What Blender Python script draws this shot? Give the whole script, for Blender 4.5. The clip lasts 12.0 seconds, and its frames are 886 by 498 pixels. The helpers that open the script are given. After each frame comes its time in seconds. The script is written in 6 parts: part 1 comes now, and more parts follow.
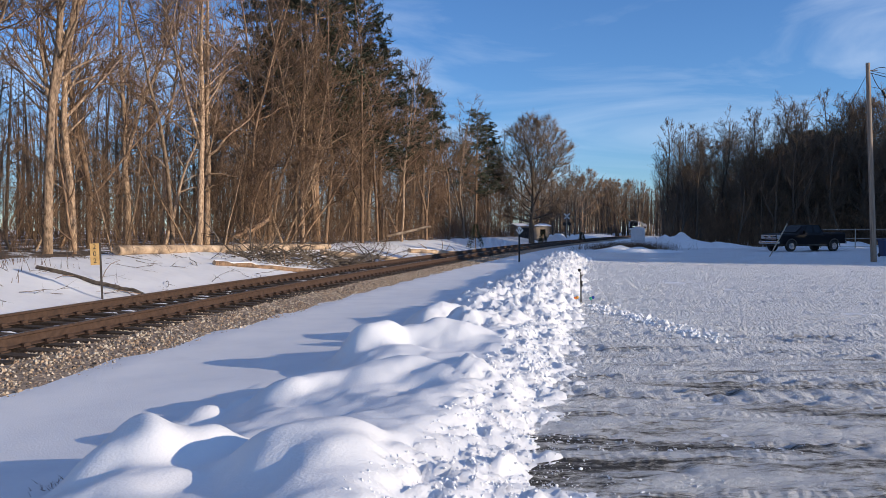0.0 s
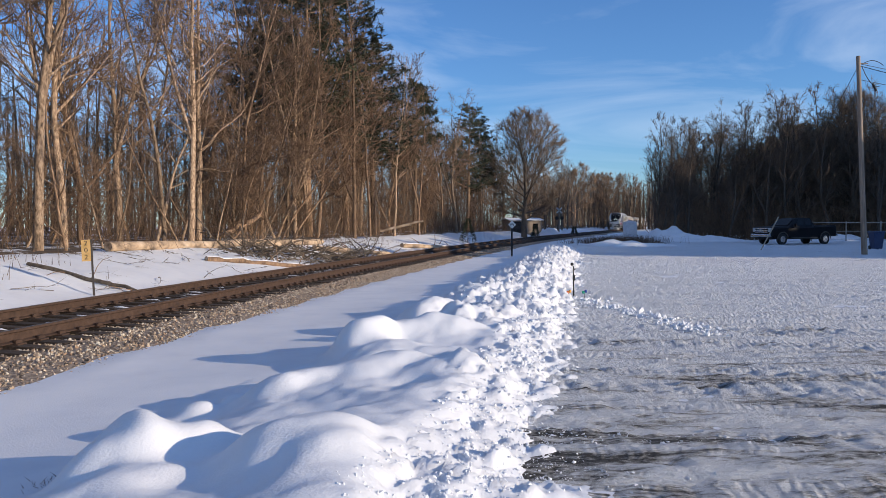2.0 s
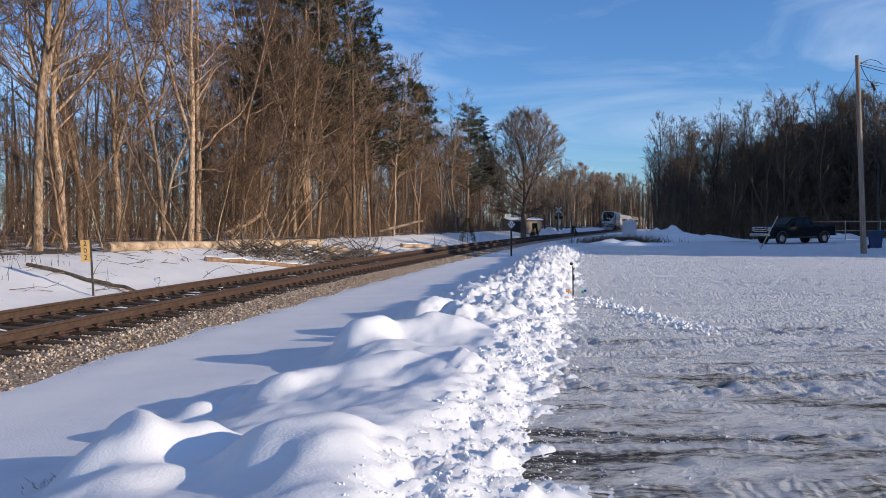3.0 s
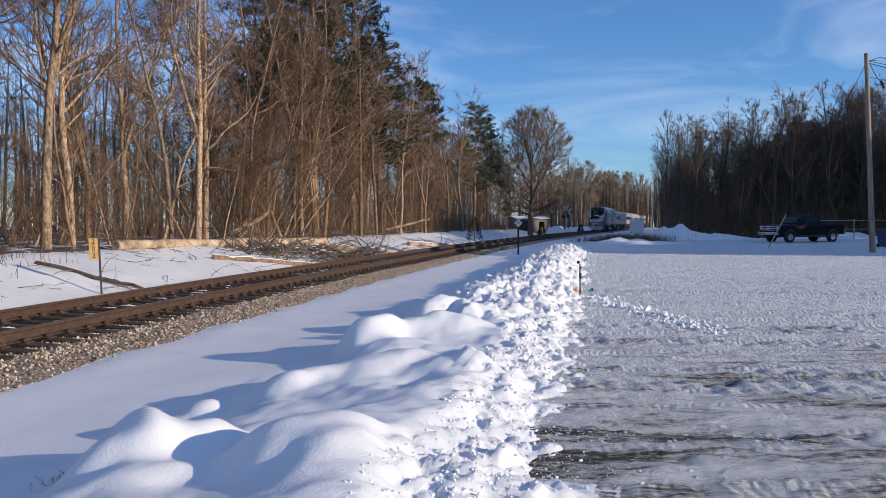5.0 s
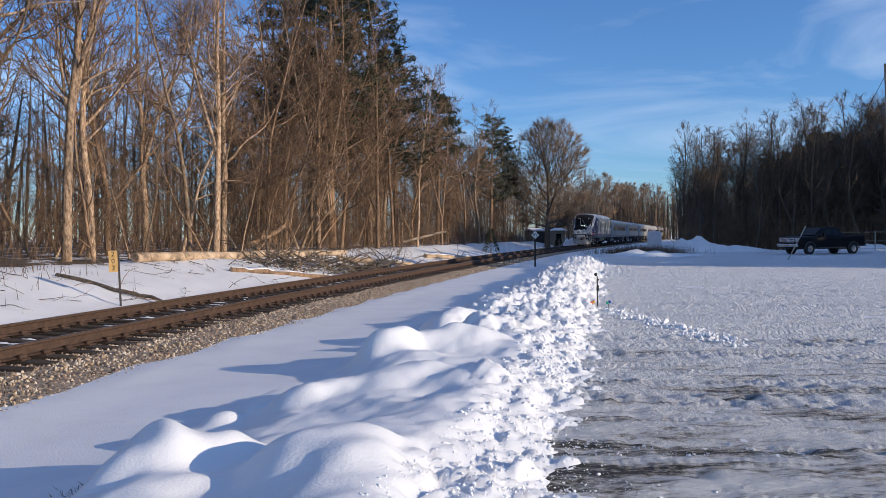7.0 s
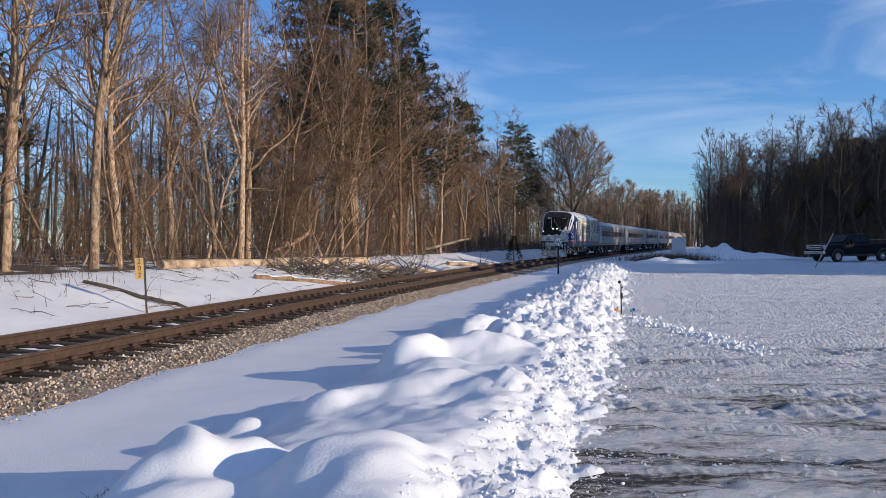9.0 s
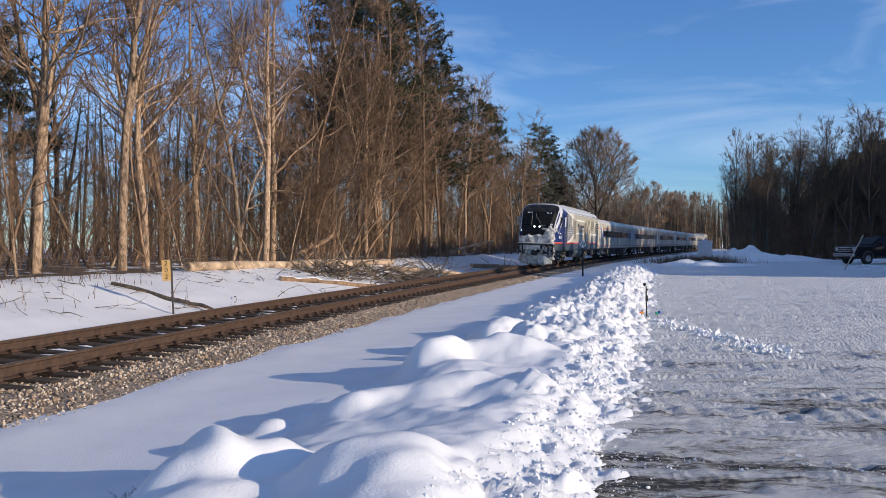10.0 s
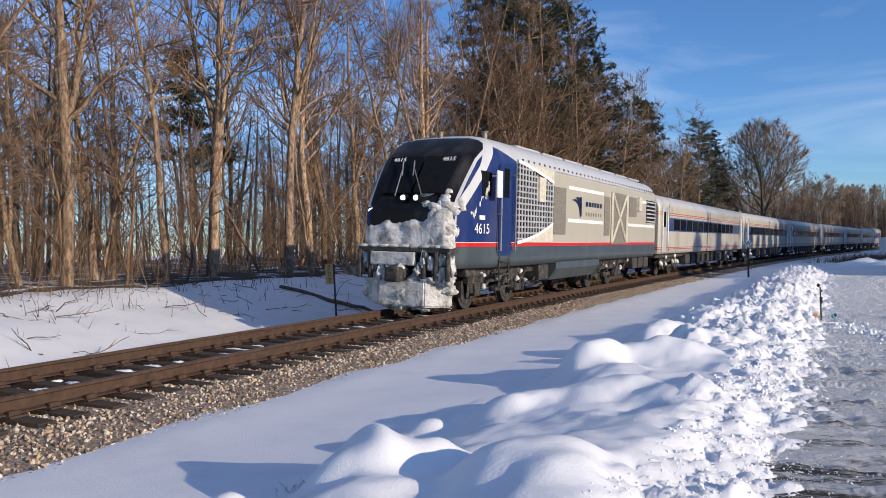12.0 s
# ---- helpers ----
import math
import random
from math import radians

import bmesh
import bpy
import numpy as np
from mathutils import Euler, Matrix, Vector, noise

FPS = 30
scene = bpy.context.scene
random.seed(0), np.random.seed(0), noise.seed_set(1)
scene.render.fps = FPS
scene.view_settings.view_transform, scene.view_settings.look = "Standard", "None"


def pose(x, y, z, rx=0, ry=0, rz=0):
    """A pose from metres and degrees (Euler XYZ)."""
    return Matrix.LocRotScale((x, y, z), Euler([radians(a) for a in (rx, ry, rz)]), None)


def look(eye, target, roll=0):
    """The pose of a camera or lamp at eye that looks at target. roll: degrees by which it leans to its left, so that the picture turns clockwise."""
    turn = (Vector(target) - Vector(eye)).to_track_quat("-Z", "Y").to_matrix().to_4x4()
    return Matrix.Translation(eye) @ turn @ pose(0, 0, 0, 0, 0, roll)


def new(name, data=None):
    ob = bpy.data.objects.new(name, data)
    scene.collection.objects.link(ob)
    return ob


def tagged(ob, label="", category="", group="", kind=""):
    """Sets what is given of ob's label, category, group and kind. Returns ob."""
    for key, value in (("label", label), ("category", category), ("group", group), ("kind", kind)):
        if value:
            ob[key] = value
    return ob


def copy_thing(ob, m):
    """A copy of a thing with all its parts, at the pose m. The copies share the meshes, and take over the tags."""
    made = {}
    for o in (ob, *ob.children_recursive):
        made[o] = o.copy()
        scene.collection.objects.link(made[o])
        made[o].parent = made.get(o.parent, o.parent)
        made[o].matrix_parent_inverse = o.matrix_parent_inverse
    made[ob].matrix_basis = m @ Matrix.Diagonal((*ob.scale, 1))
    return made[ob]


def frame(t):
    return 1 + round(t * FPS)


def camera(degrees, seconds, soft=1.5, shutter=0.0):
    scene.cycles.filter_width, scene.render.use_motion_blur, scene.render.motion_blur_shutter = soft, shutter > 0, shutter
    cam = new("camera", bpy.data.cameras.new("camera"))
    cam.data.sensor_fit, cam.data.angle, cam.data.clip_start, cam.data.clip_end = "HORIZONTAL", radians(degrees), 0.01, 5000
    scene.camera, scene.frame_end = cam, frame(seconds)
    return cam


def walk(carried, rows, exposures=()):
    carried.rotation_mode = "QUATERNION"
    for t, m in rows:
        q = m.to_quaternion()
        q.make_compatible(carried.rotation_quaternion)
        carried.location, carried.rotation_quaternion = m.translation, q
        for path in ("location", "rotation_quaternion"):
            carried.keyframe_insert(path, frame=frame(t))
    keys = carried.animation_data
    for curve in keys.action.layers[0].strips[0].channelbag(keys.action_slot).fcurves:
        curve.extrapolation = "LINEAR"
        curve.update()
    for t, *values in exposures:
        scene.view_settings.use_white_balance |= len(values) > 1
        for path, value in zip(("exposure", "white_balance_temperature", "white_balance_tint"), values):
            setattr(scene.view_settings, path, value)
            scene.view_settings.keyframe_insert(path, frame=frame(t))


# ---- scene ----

# ---------------- the track's line, the camera and its walk ----------------
EYE = 1.60                      # camera above the yard
D0, PSI0, K1, K2, S1 = 8.287, 0.13625, 0.00228, 0.0011, 30.0
RAIL_Z, CANT = 0.157, 0.069     # top of the near rail, rise of the outer rail
GAUGE = 1.505


def heading(s):
    """The track's bearing, clockwise from +y, at arc length s."""
    return PSI0 + K1 * min(s, S1) + K2 * max(min(s, 115.0) - S1, 0)


def _trace():
    step, pts = 0.5, {}
    x, y = -D0 * math.cos(PSI0), D0 * math.sin(PSI0)
    pts[0] = (x, y)
    for i in range(1, 1200):
        h = heading((i - 0.5) * step)
        x, y = x + step * math.sin(h), y + step * math.cos(h)
        pts[i] = (x, y)
    x, y = pts[0]
    for i in range(-1, -300, -1):
        h = heading((i + 0.5) * step)
        x, y = x - step * math.sin(h), y - step * math.cos(h)
        pts[i] = (x, y)
    return pts


LINE = _trace()


def on_track(s, lat=0.0, z=0.0):
    """World point at arc length s, lat metres to the yard's side."""
    i = math.floor(s / 0.5)
    f = s / 0.5 - i
    a, b = LINE[i], LINE[i + 1]
    h = heading(s)
    return Vector((a[0] + (b[0] - a[0]) * f + lat * math.cos(h), a[1] + (b[1] - a[1]) * f - lat * math.sin(h), z))


_LS = np.arange(-290, 1190)
_LX = np.array([LINE[i][0] for i in _LS])
_LY = np.array([LINE[i][1] for i in _LS])


def track_coords(x, y):
    """Arc length and side distance of a point from the track."""
    k = int(np.argmin((_LX - x) ** 2 + (_LY - y) ** 2))
    s = _LS[k] * 0.5
    h = heading(s)
    dx, dy = x - _LX[k], y - _LY[k]
    return s + dx * math.sin(h) + dy * math.cos(h), dx * math.cos(h) - dy * math.sin(h)


cam = camera(57.5, 12.0, soft=0.42)
CAM = [  # seconds, yaw, pitch, roll
    (0, 0.0, -1.33, 0.05), (0.5, -0.06, -1.28, 0.01), (1, -0.16, -1.35, -0.14), (1.5, -0.31, -1.51, -0.26), (2, -0.52, -1.71, -0.21),
    (2.5, -0.58, -1.73, -0.21), (3, -0.56, -1.72, -0.31), (5, -0.07, -1.83, -0.27), (5.5, 0.2, -1.62, -0.26), (6, 0.53, -1.37, -0.2),
    (6.5, 0.83, -1.17, -0.27), (7, 1.11, -0.96, -0.34), (9, 2.72, -0.43, -0.36), (9.5, 3.42, -0.29, -0.38), (10, 4.41, -0.27, -0.36),
    (10.5, 6.19, -0.25, -0.17), (11, 9.22, -0.18, -0.12), (11.5, 11.77, -0.03, -0.41), (12, 15.29, 0.03, -1.13)]
walk(cam, [(t, pose(0, 0, EYE, 90, 0, yaw) @ pose(0, 0, 0, pitch, 0, 0) @ pose(0, 0, 0, 0, 0, roll)) for t, yaw, pitch, roll in CAM])

# ---------------- light ----------------
SUN_AZ, SUN_EL = 111.0, 14.5    # clockwise from +y; above the horizon
world = bpy.data.worlds.new("winter_sky")
scene.world = world
world.use_nodes = True
wn, wl = world.node_tree.nodes, world.node_tree.links
sky = wn.new("ShaderNodeTexSky")
sky.sky_type, sky.sun_disc = "NISHITA", False
sky.sun_elevation, sky.sun_rotation = radians(SUN_EL), radians(SUN_AZ)
sky.altitude, sky.air_density, sky.dust_density, sky.ozone_density = 200, 1.0, 0.0, 4.0
tc = wn.new("ShaderNodeTexCoord")
mp = wn.new("ShaderNodeMapping")
mp.inputs["Scale"].default_value = (1.0, 1.0, 5.0)
mp.inputs["Rotation"].default_value = (0.0, 0.12, 0.3)
wl.new(tc.outputs["Generated"], mp.inputs["Vector"])
cl = wn.new("ShaderNodeTexNoise")
cl.inputs["Scale"].default_value, cl.inputs["Detail"].default_value, cl.inputs["Roughness"].default_value = 2.6, 7, 0.55
cl.inputs["Distortion"].default_value = 0.6
wl.new(mp.outputs["Vector"], cl.inputs["Vector"])
cr = wn.new("ShaderNodeValToRGB")
cr.color_ramp.elements[0].position, cr.color_ramp.elements[0].color = 0.44, (0, 0, 0, 1)
cr.color_ramp.elements[1].position, cr.color_ramp.elements[1].color = 0.80, (0.45, 0.45, 0.45, 1)
wl.new(cl.outputs["Fac"], cr.inputs["Fac"])
cm = wn.new("ShaderNodeMixRGB")
cm.inputs["Color2"].default_value = (6.5, 7.2, 8.2, 1)
wl.new(cr.outputs["Color"], cm.inputs["Fac"])
tint = wn.new("ShaderNodeMixRGB")
tint.blend_type = "MULTIPLY"
tint.inputs["Fac"].default_value, tint.inputs["Color2"].default_value = 1.0, (0.74, 0.93, 1.20, 1)
wl.new(sky.outputs["Color"], tint.inputs["Color1"])
wl.new(tint.outputs["Color"], cm.inputs["Color1"])
wl.new(cm.outputs["Color"], wn["Background"].inputs["Color"])
wn["Background"].inputs["Strength"].default_value = 0.122

sun_data = bpy.data.lights.new("sun", "SUN")
sun_data.energy, sun_data.angle, sun_data.color = 4.0, radians(0.53), (1.0, 0.84, 0.65)
sun = new("sun", sun_data)
_a, _e = radians(SUN_AZ), radians(SUN_EL)
sun.matrix_world = look((60, -30, 40), (60 - math.sin(_a) * math.cos(_e), -30 - math.cos(_a) * math.cos(_e), 40 - math.sin(_e)))
scene.view_settings.exposure = 0.20


# ---------------- materials ----------------
def material(name, base, rough=0.6, metal=0.0, vary=None, scale=8.0, detail=6, bump=0.0, bump_scale=40.0, per_object=0.0, stretch=(1, 1, 1), coat=0.0):
    """A plain surface with colour variation at two scales and fine relief."""
    m = bpy.data.materials.new(name)
    m.use_nodes = True
    n, l = m.node_tree.nodes, m.node_tree.links
    b = n["Principled BSDF"]
    b.inputs["Roughness"].default_value, b.inputs["Metallic"].default_value = rough, metal
    b.inputs["Coat Weight"].default_value = coat
    t = n.new("ShaderNodeTexCoord")
    mp = n.new("ShaderNodeMapping")
    mp.inputs["Scale"].default_value = stretch
    l.new(t.outputs["Object"], mp.inputs["Vector"])
    vary = vary or [tuple(c * 0.8 for c in base), tuple(min(1, c * 1.15) for c in base)]
    tex = n.new("ShaderNodeTexNoise")
    tex.inputs["Scale"].default_value, tex.inputs["Detail"].default_value, tex.inputs["Roughness"].default_value = scale, detail, 0.6
    l.new(mp.outputs["Vector"], tex.inputs["Vector"])
    ramp = n.new("ShaderNodeValToRGB")
    cols = [vary[0], base, vary[1]]
    ramp.color_ramp.elements.new(0.5)
    for el, p, c in zip(ramp.color_ramp.elements, (0.3, 0.5, 0.7), cols):
        el.position, el.color = p, (*c, 1)
    l.new(tex.outputs["Fac"], ramp.inputs["Fac"])
    out = ramp.outputs["Color"]
    if per_object:
        oi = n.new("ShaderNodeObjectInfo")
        hsv = n.new("ShaderNodeHueSaturation")
        mr = n.new("ShaderNodeMapRange")
        mr.inputs["To Min"].default_value, mr.inputs["To Max"].default_value = 1 - per_object, 1 + per_object
        l.new(oi.outputs["Random"], mr.inputs["Value"])
        l.new(mr.outputs["Result"], hsv.inputs["Value"])
        l.new(out, hsv.inputs["Color"])
        out = hsv.outputs["Color"]
    l.new(out, b.inputs["Base Color"])
    if bump:
        t2 = n.new("ShaderNodeTexNoise")
        t2.inputs["Scale"].default_value, t2.inputs["Detail"].default_value = bump_scale, 5
        l.new(mp.outputs["Vector"], t2.inputs["Vector"])
        bp = n.new("ShaderNodeBump")
        bp.inputs["Strength"].default_value, bp.inputs["Distance"].default_value = bump, 0.02
        l.new(t2.outputs["Fac"], bp.inputs["Height"])
        l.new(bp.outputs["Normal"], b.inputs["Normal"])
    return m


def island_material(name, colours, rough=0.9, bump=0.3):
    """Loose pieces, each with a tint of its own."""
    m = material(name, colours[0], rough, bump=bump, bump_scale=60)
    n, l = m.node_tree.nodes, m.node_tree.links
    geo = n.new("ShaderNodeNewGeometry")
    ramp = n.new("ShaderNodeValToRGB")
    ramp.color_ramp.interpolation = "CONSTANT"
    while len(ramp.color_ramp.elements) < len(colours):
        ramp.color_ramp.elements.new(0.5)
    for i, (el, c) in enumerate(zip(ramp.color_ramp.elements, colours)):
        el.position, el.color = i / len(colours), (*c, 1)
    l.new(geo.outputs["Random Per Island"], ramp.inputs["Fac"])
    l.new(ramp.outputs["Color"], n["Principled BSDF"].inputs["Base Color"])
    return m


def glow(name, colour, strength):
    m = bpy.data.materials.new(name)
    m.use_nodes = True
    b = m.node_tree.nodes["Principled BSDF"]
    b.inputs["Base Color"].default_value = (*colour, 1)
    b.inputs["Emission Color"].default_value = (*colour, 1)
    b.inputs["Emission Strength"].default_value = strength
    return m


SNOW = material("snow", (0.82, 0.83, 0.85), 0.55, vary=[(0.76, 0.77, 0.80), (0.86, 0.86, 0.87)], scale=1.3, bump=0.22, bump_scale=46)
SNOW.node_tree.nodes["Principled BSDF"].inputs["Subsurface Weight"].default_value = 0.0
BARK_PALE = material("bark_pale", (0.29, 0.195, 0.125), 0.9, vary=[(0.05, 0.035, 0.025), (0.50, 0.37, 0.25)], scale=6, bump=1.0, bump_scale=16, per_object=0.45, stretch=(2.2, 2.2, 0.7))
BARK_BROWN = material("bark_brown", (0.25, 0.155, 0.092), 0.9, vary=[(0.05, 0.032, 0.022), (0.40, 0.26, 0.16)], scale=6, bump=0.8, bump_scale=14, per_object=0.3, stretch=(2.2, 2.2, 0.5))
# Woods' shade put into the bark; also the maple's and fallen wood's dark tone.
BARK_DARK_SHADED = material("bark_dark_shaded", (0.12, 0.093, 0.07), 0.9, vary=[(0.03, 0.024, 0.02), (0.15, 0.12, 0.09)], scale=6, bump=0.8, bump_scale=14, per_object=0.3, stretch=(2.2, 2.2, 0.5))
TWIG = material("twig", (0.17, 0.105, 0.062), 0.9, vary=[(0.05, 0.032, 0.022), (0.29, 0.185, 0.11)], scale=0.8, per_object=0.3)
# Twigs with the shade of grove and back woods in their colour; maple too.
TWIG_DARK_SHADED = material("twig_dark_shaded", (0.13, 0.093, 0.064), 0.9, vary=[(0.055, 0.04, 0.029), (0.22, 0.155, 0.105)], scale=0.8, per_object=0.3)
NEEDLE = material("pine_needles", (0.045, 0.05, 0.024), 0.75, vary=[(0.022, 0.027, 0.015), (0.08, 0.078, 0.036)], scale=1.5, per_object=0.2)
DEADLEAF = material("dead_leaves", (0.30, 0.17, 0.08), 0.8, vary=[(0.18, 0.10, 0.05), (0.38, 0.24, 0.12)], scale=2)
RUST = material("rusted_rail_steel", (0.075, 0.042, 0.027), 0.75, metal=0.2, vary=[(0.045, 0.027, 0.019), (0.10, 0.06, 0.04)], scale=9, bump=0.3, bump_scale=60)
SHINE = material("worn_rail_top", (0.30, 0.29, 0.28), 0.32, metal=1.0, scale=20)
TIE = material("creosoted_tie", (0.042, 0.029, 0.021), 0.9, vary=[(0.02, 0.014, 0.011), (0.075, 0.054, 0.04)], scale=6, bump=0.6, bump_scale=25, per_object=0.3, stretch=(4, 0.6, 4))
STONES = island_material("ballast_stones", [(0.46, 0.36, 0.26), (0.27, 0.20, 0.145), (0.58, 0.48, 0.365), (0.10, 0.08, 0.065), (0.38, 0.26, 0.17), (0.64, 0.56, 0.45), (0.20, 0.16, 0.13), (0.48, 0.36, 0.245)])
BALLAST = material("ballast_bed", (0.28, 0.21, 0.155), 0.95, vary=[(0.06, 0.047, 0.038), (0.46, 0.385, 0.30)], scale=22, bump=1.0, bump_scale=30)


# ---------------- building helpers ----------------
def mesh_of(name, bm, mats, smooth=False):
    me = bpy.data.meshes.new(name)
    bm.to_mesh(me)
    bm.free()
    for m in (mats if isinstance(mats, (list, tuple)) else [mats]):
        me.materials.append(m)
    if smooth:
        me.polygons.foreach_set("use_smooth", [True] * len(me.polygons))
    return me


def data_mesh(name, verts, faces, mat, smooth=False):
    me = bpy.data.meshes.new(name)
    me.from_pydata(verts, [], faces)
    me.materials.append(mat)
    if smooth:
        me.polygons.foreach_set("use_smooth", [True] * len(me.polygons))
    me.update()
    return me


def part(name, bm, mat, parent, label="", smooth=False):
    """One mesh object under a thing or a part."""
    ob = new(name, mesh_of(name, bm, mat, smooth))
    ob.parent = parent
    if label:
        ob["label"] = label
    return ob


def thing(name, label, category, group="", kind="", at=None):
    ob = new(name)
    if at is not None:
        ob.matrix_basis = at
    return tagged(ob, label, category, group, kind)


def box(bm, cx, cy, cz, sx, sy, sz, bevel=0.0, m=None):
    r = bmesh.ops.create_cube(bm, size=1.0, matrix=(m or Matrix()) @ Matrix.Translation((cx, cy, cz)) @ Matrix.Diagonal((sx, sy, sz, 1)))
    if bevel:
        es = list({e for v in r["verts"] for e in v.link_edges})
        bmesh.ops.bevel(bm, geom=es, offset=bevel, segments=2, affect="EDGES", profile=0.6)
    return bm


def rod(bm, a, b, r0, r1=None, n=8):
    a, b = Vector(a), Vector(b)
    r1 = r0 if r1 is None else r1
    m = Matrix.Translation((a + b) / 2) @ (b - a).to_track_quat("Z", "Y").to_matrix().to_4x4()
    bmesh.ops.create_cone(bm, cap_ends=True, segments=n, radius1=r0, radius2=r1, depth=(b - a).length, matrix=m)
    return bm


def loft(bm, rings, closed=True, caps=True):
    """Skin a row of rings of equal count."""
    vs = [[bm.verts.new(p) for p in ring] for ring in rings]
    n = len(rings[0])
    fs = []
    for a, b in zip(vs, vs[1:]):
        for i in range(n if closed else n - 1):
            j = (i + 1) % n
            fs.append(bm.faces.new((a[i], a[j], b[j], b[i])))
    if caps:
        bm.faces.new(vs[0][::-1])
        bm.faces.new(vs[-1])
    bmesh.ops.recalc_face_normals(bm, faces=bm.faces[:])
    return fs


def B():
    return bmesh.new()


# ---------------- the ground ----------------
def smooth(a, b, x):
    t = max(0.0, min(1.0, (x - a) / (b - a)))
    return t * t * (3 - 2 * t)


PROFILE = [(-400, 1.2), (-60, 0.9), (-14, 0.78), (-9, 0.62), (-6.5, 0.13), (-4.6, -0.35), (-3.4, -0.46), (-2.6, -0.46), (-1.7, -0.32), (1.45, -0.32), (1.75, -0.32), (2.2, -0.165), (3.2, -0.185), (4.2, -0.16), (6.0, -0.06), (500, -0.06)]


def ground_z(x, y):
    s, lat = track_coords(x, y)
    for (a, za), (b, zb) in zip(PROFILE, PROFILE[1:]):
        if a <= lat <= b:
            z = za + (zb - za) * (lat - a) / (b - a)
            break
    else:
        z = 0.0
    if abs(lat) > 2.9:
        k = smooth(2.9, 6, abs(lat))
        z += k * (0.10 * noise.noise((x * 0.35, y * 0.35, 0)) + 0.035 * noise.noise((x * 1.4, y * 1.4, 3)))
    return z


def spaced(lo, hi, fine_lo, fine_hi, fine, grow=1.12):
    out = list(np.arange(fine_lo, fine_hi + 1e-6, fine))
    step, v = fine, fine_hi
    while v < hi:
        step *= grow
        v += step
        out.append(min(v, hi))
    step, v = fine, fine_lo
    while v > lo:
        step *= grow
        v -= step
        out.insert(0, max(v, lo))
    return out


def sheet(name, xs, ys, zf, mat):
    verts = [(x, y, zf(x, y)) for y in ys for x in xs]
    n = len(xs)
    faces = [(j * n + i, j * n + i + 1, (j + 1) * n + i + 1, (j + 1) * n + i) for j in range(len(ys) - 1) for i in range(n - 1)]
    return new(name, data_mesh(name, verts, faces, mat, True))


ground = sheet("ground", spaced(-1500, 1500, -30, 10, 0.5, 1.13), spaced(-600, 3000, -4, 90, 0.6, 1.13), ground_z, SNOW)
tagged(ground, "snow-covered ground beside the railway", "ground", kind="structure")


# packed yard: rolled snow over asphalt, with wheel ruts that run across it
def yard_material():
    m = bpy.data.materials.new("packed_snow_over_asphalt")
    m.use_nodes = True
    n, l = m.node_tree.nodes, m.node_tree.links
    b = n["Principled BSDF"]
    t = n.new("ShaderNodeTexCoord")

    def mapped(rot, scale):
        mp = n.new("ShaderNodeMapping")
        mp.inputs["Rotation"].default_value, mp.inputs["Scale"].default_value = (0, 0, radians(rot)), scale
        l.new(t.outputs["Object"], mp.inputs["Vector"])
        return mp.outputs["Vector"]

    def nz(vec, scale, detail=6, rough=0.6):
        x = n.new("ShaderNodeTexNoise")
        x.inputs["Scale"].default_value, x.inputs["Detail"].default_value, x.inputs["Roughness"].default_value = scale, detail, rough
        l.new(vec, x.inputs["Vector"])
        return x.outputs["Fac"]

    def mth(op, a, c):
        x = n.new("ShaderNodeMath")
        x.operation = op
        for sock, v in zip(x.inputs, (a, c)):
            if isinstance(v, (int, float)):
                sock.default_value = v
            else:
                l.new(v, sock)
        return x.outputs["Value"]
    ruts = nz(mapped(8, (0.30, 1.5, 1)), 1.5, 6, 0.6)
    grit = nz(mapped(8, (0.7, 2.2, 1)), 10, 6, 0.75)
    big = nz(mapped(0, (1, 1, 1)), 0.28, 2, 0.5)
    sep = n.new("ShaderNodeSeparateXYZ")
    l.new(t.outputs["Object"], sep.inputs["Vector"])
    # Fewer bare patches far off; sunlight on the far yard put into whiter colour.
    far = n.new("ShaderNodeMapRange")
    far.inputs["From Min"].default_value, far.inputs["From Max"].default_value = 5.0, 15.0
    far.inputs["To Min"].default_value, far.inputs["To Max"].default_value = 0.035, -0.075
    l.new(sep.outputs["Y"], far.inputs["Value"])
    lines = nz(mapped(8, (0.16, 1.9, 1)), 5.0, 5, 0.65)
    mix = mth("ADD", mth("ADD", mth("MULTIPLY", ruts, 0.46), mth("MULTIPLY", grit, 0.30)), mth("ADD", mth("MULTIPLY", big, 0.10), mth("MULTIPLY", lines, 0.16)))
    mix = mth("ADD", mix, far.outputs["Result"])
    ramp = n.new("ShaderNodeValToRGB")
    ramp.color_ramp.elements.new(0.5)
    ramp.color_ramp.elements.new(0.6)
    for el, p, c in zip(ramp.color_ramp.elements, (0.46, 0.525, 0.565, 0.60), ((0.90, 0.92, 0.94), (0.80, 0.81, 0.83), (0.38, 0.37, 0.35), (0.05, 0.047, 0.043))):
        el.position, el.color = p, (*c, 1)
    l.new(mix, ramp.inputs["Fac"])
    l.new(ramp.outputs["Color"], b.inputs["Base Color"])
    b.inputs["Roughness"].default_value = 0.8
    fine = nz(mapped(8, (0.8, 1.5, 1)), 9, 6, 0.75)
    wave = n.new("ShaderNodeTexWave")
    wave.inputs["Scale"].default_value, wave.inputs["Distortion"].default_value = 3.4, 7.0
    wave.inputs["Detail"].default_value, wave.inputs["Detail Scale"].default_value = 2.0, 1.2
    l.new(mapped(8, (1, 0.8, 1)), wave.inputs["Vector"])
    tread = n.new("ShaderNodeMapRange")
    tread.inputs["From Min"].default_value, tread.inputs["From Max"].default_value = 0.50, 0.58
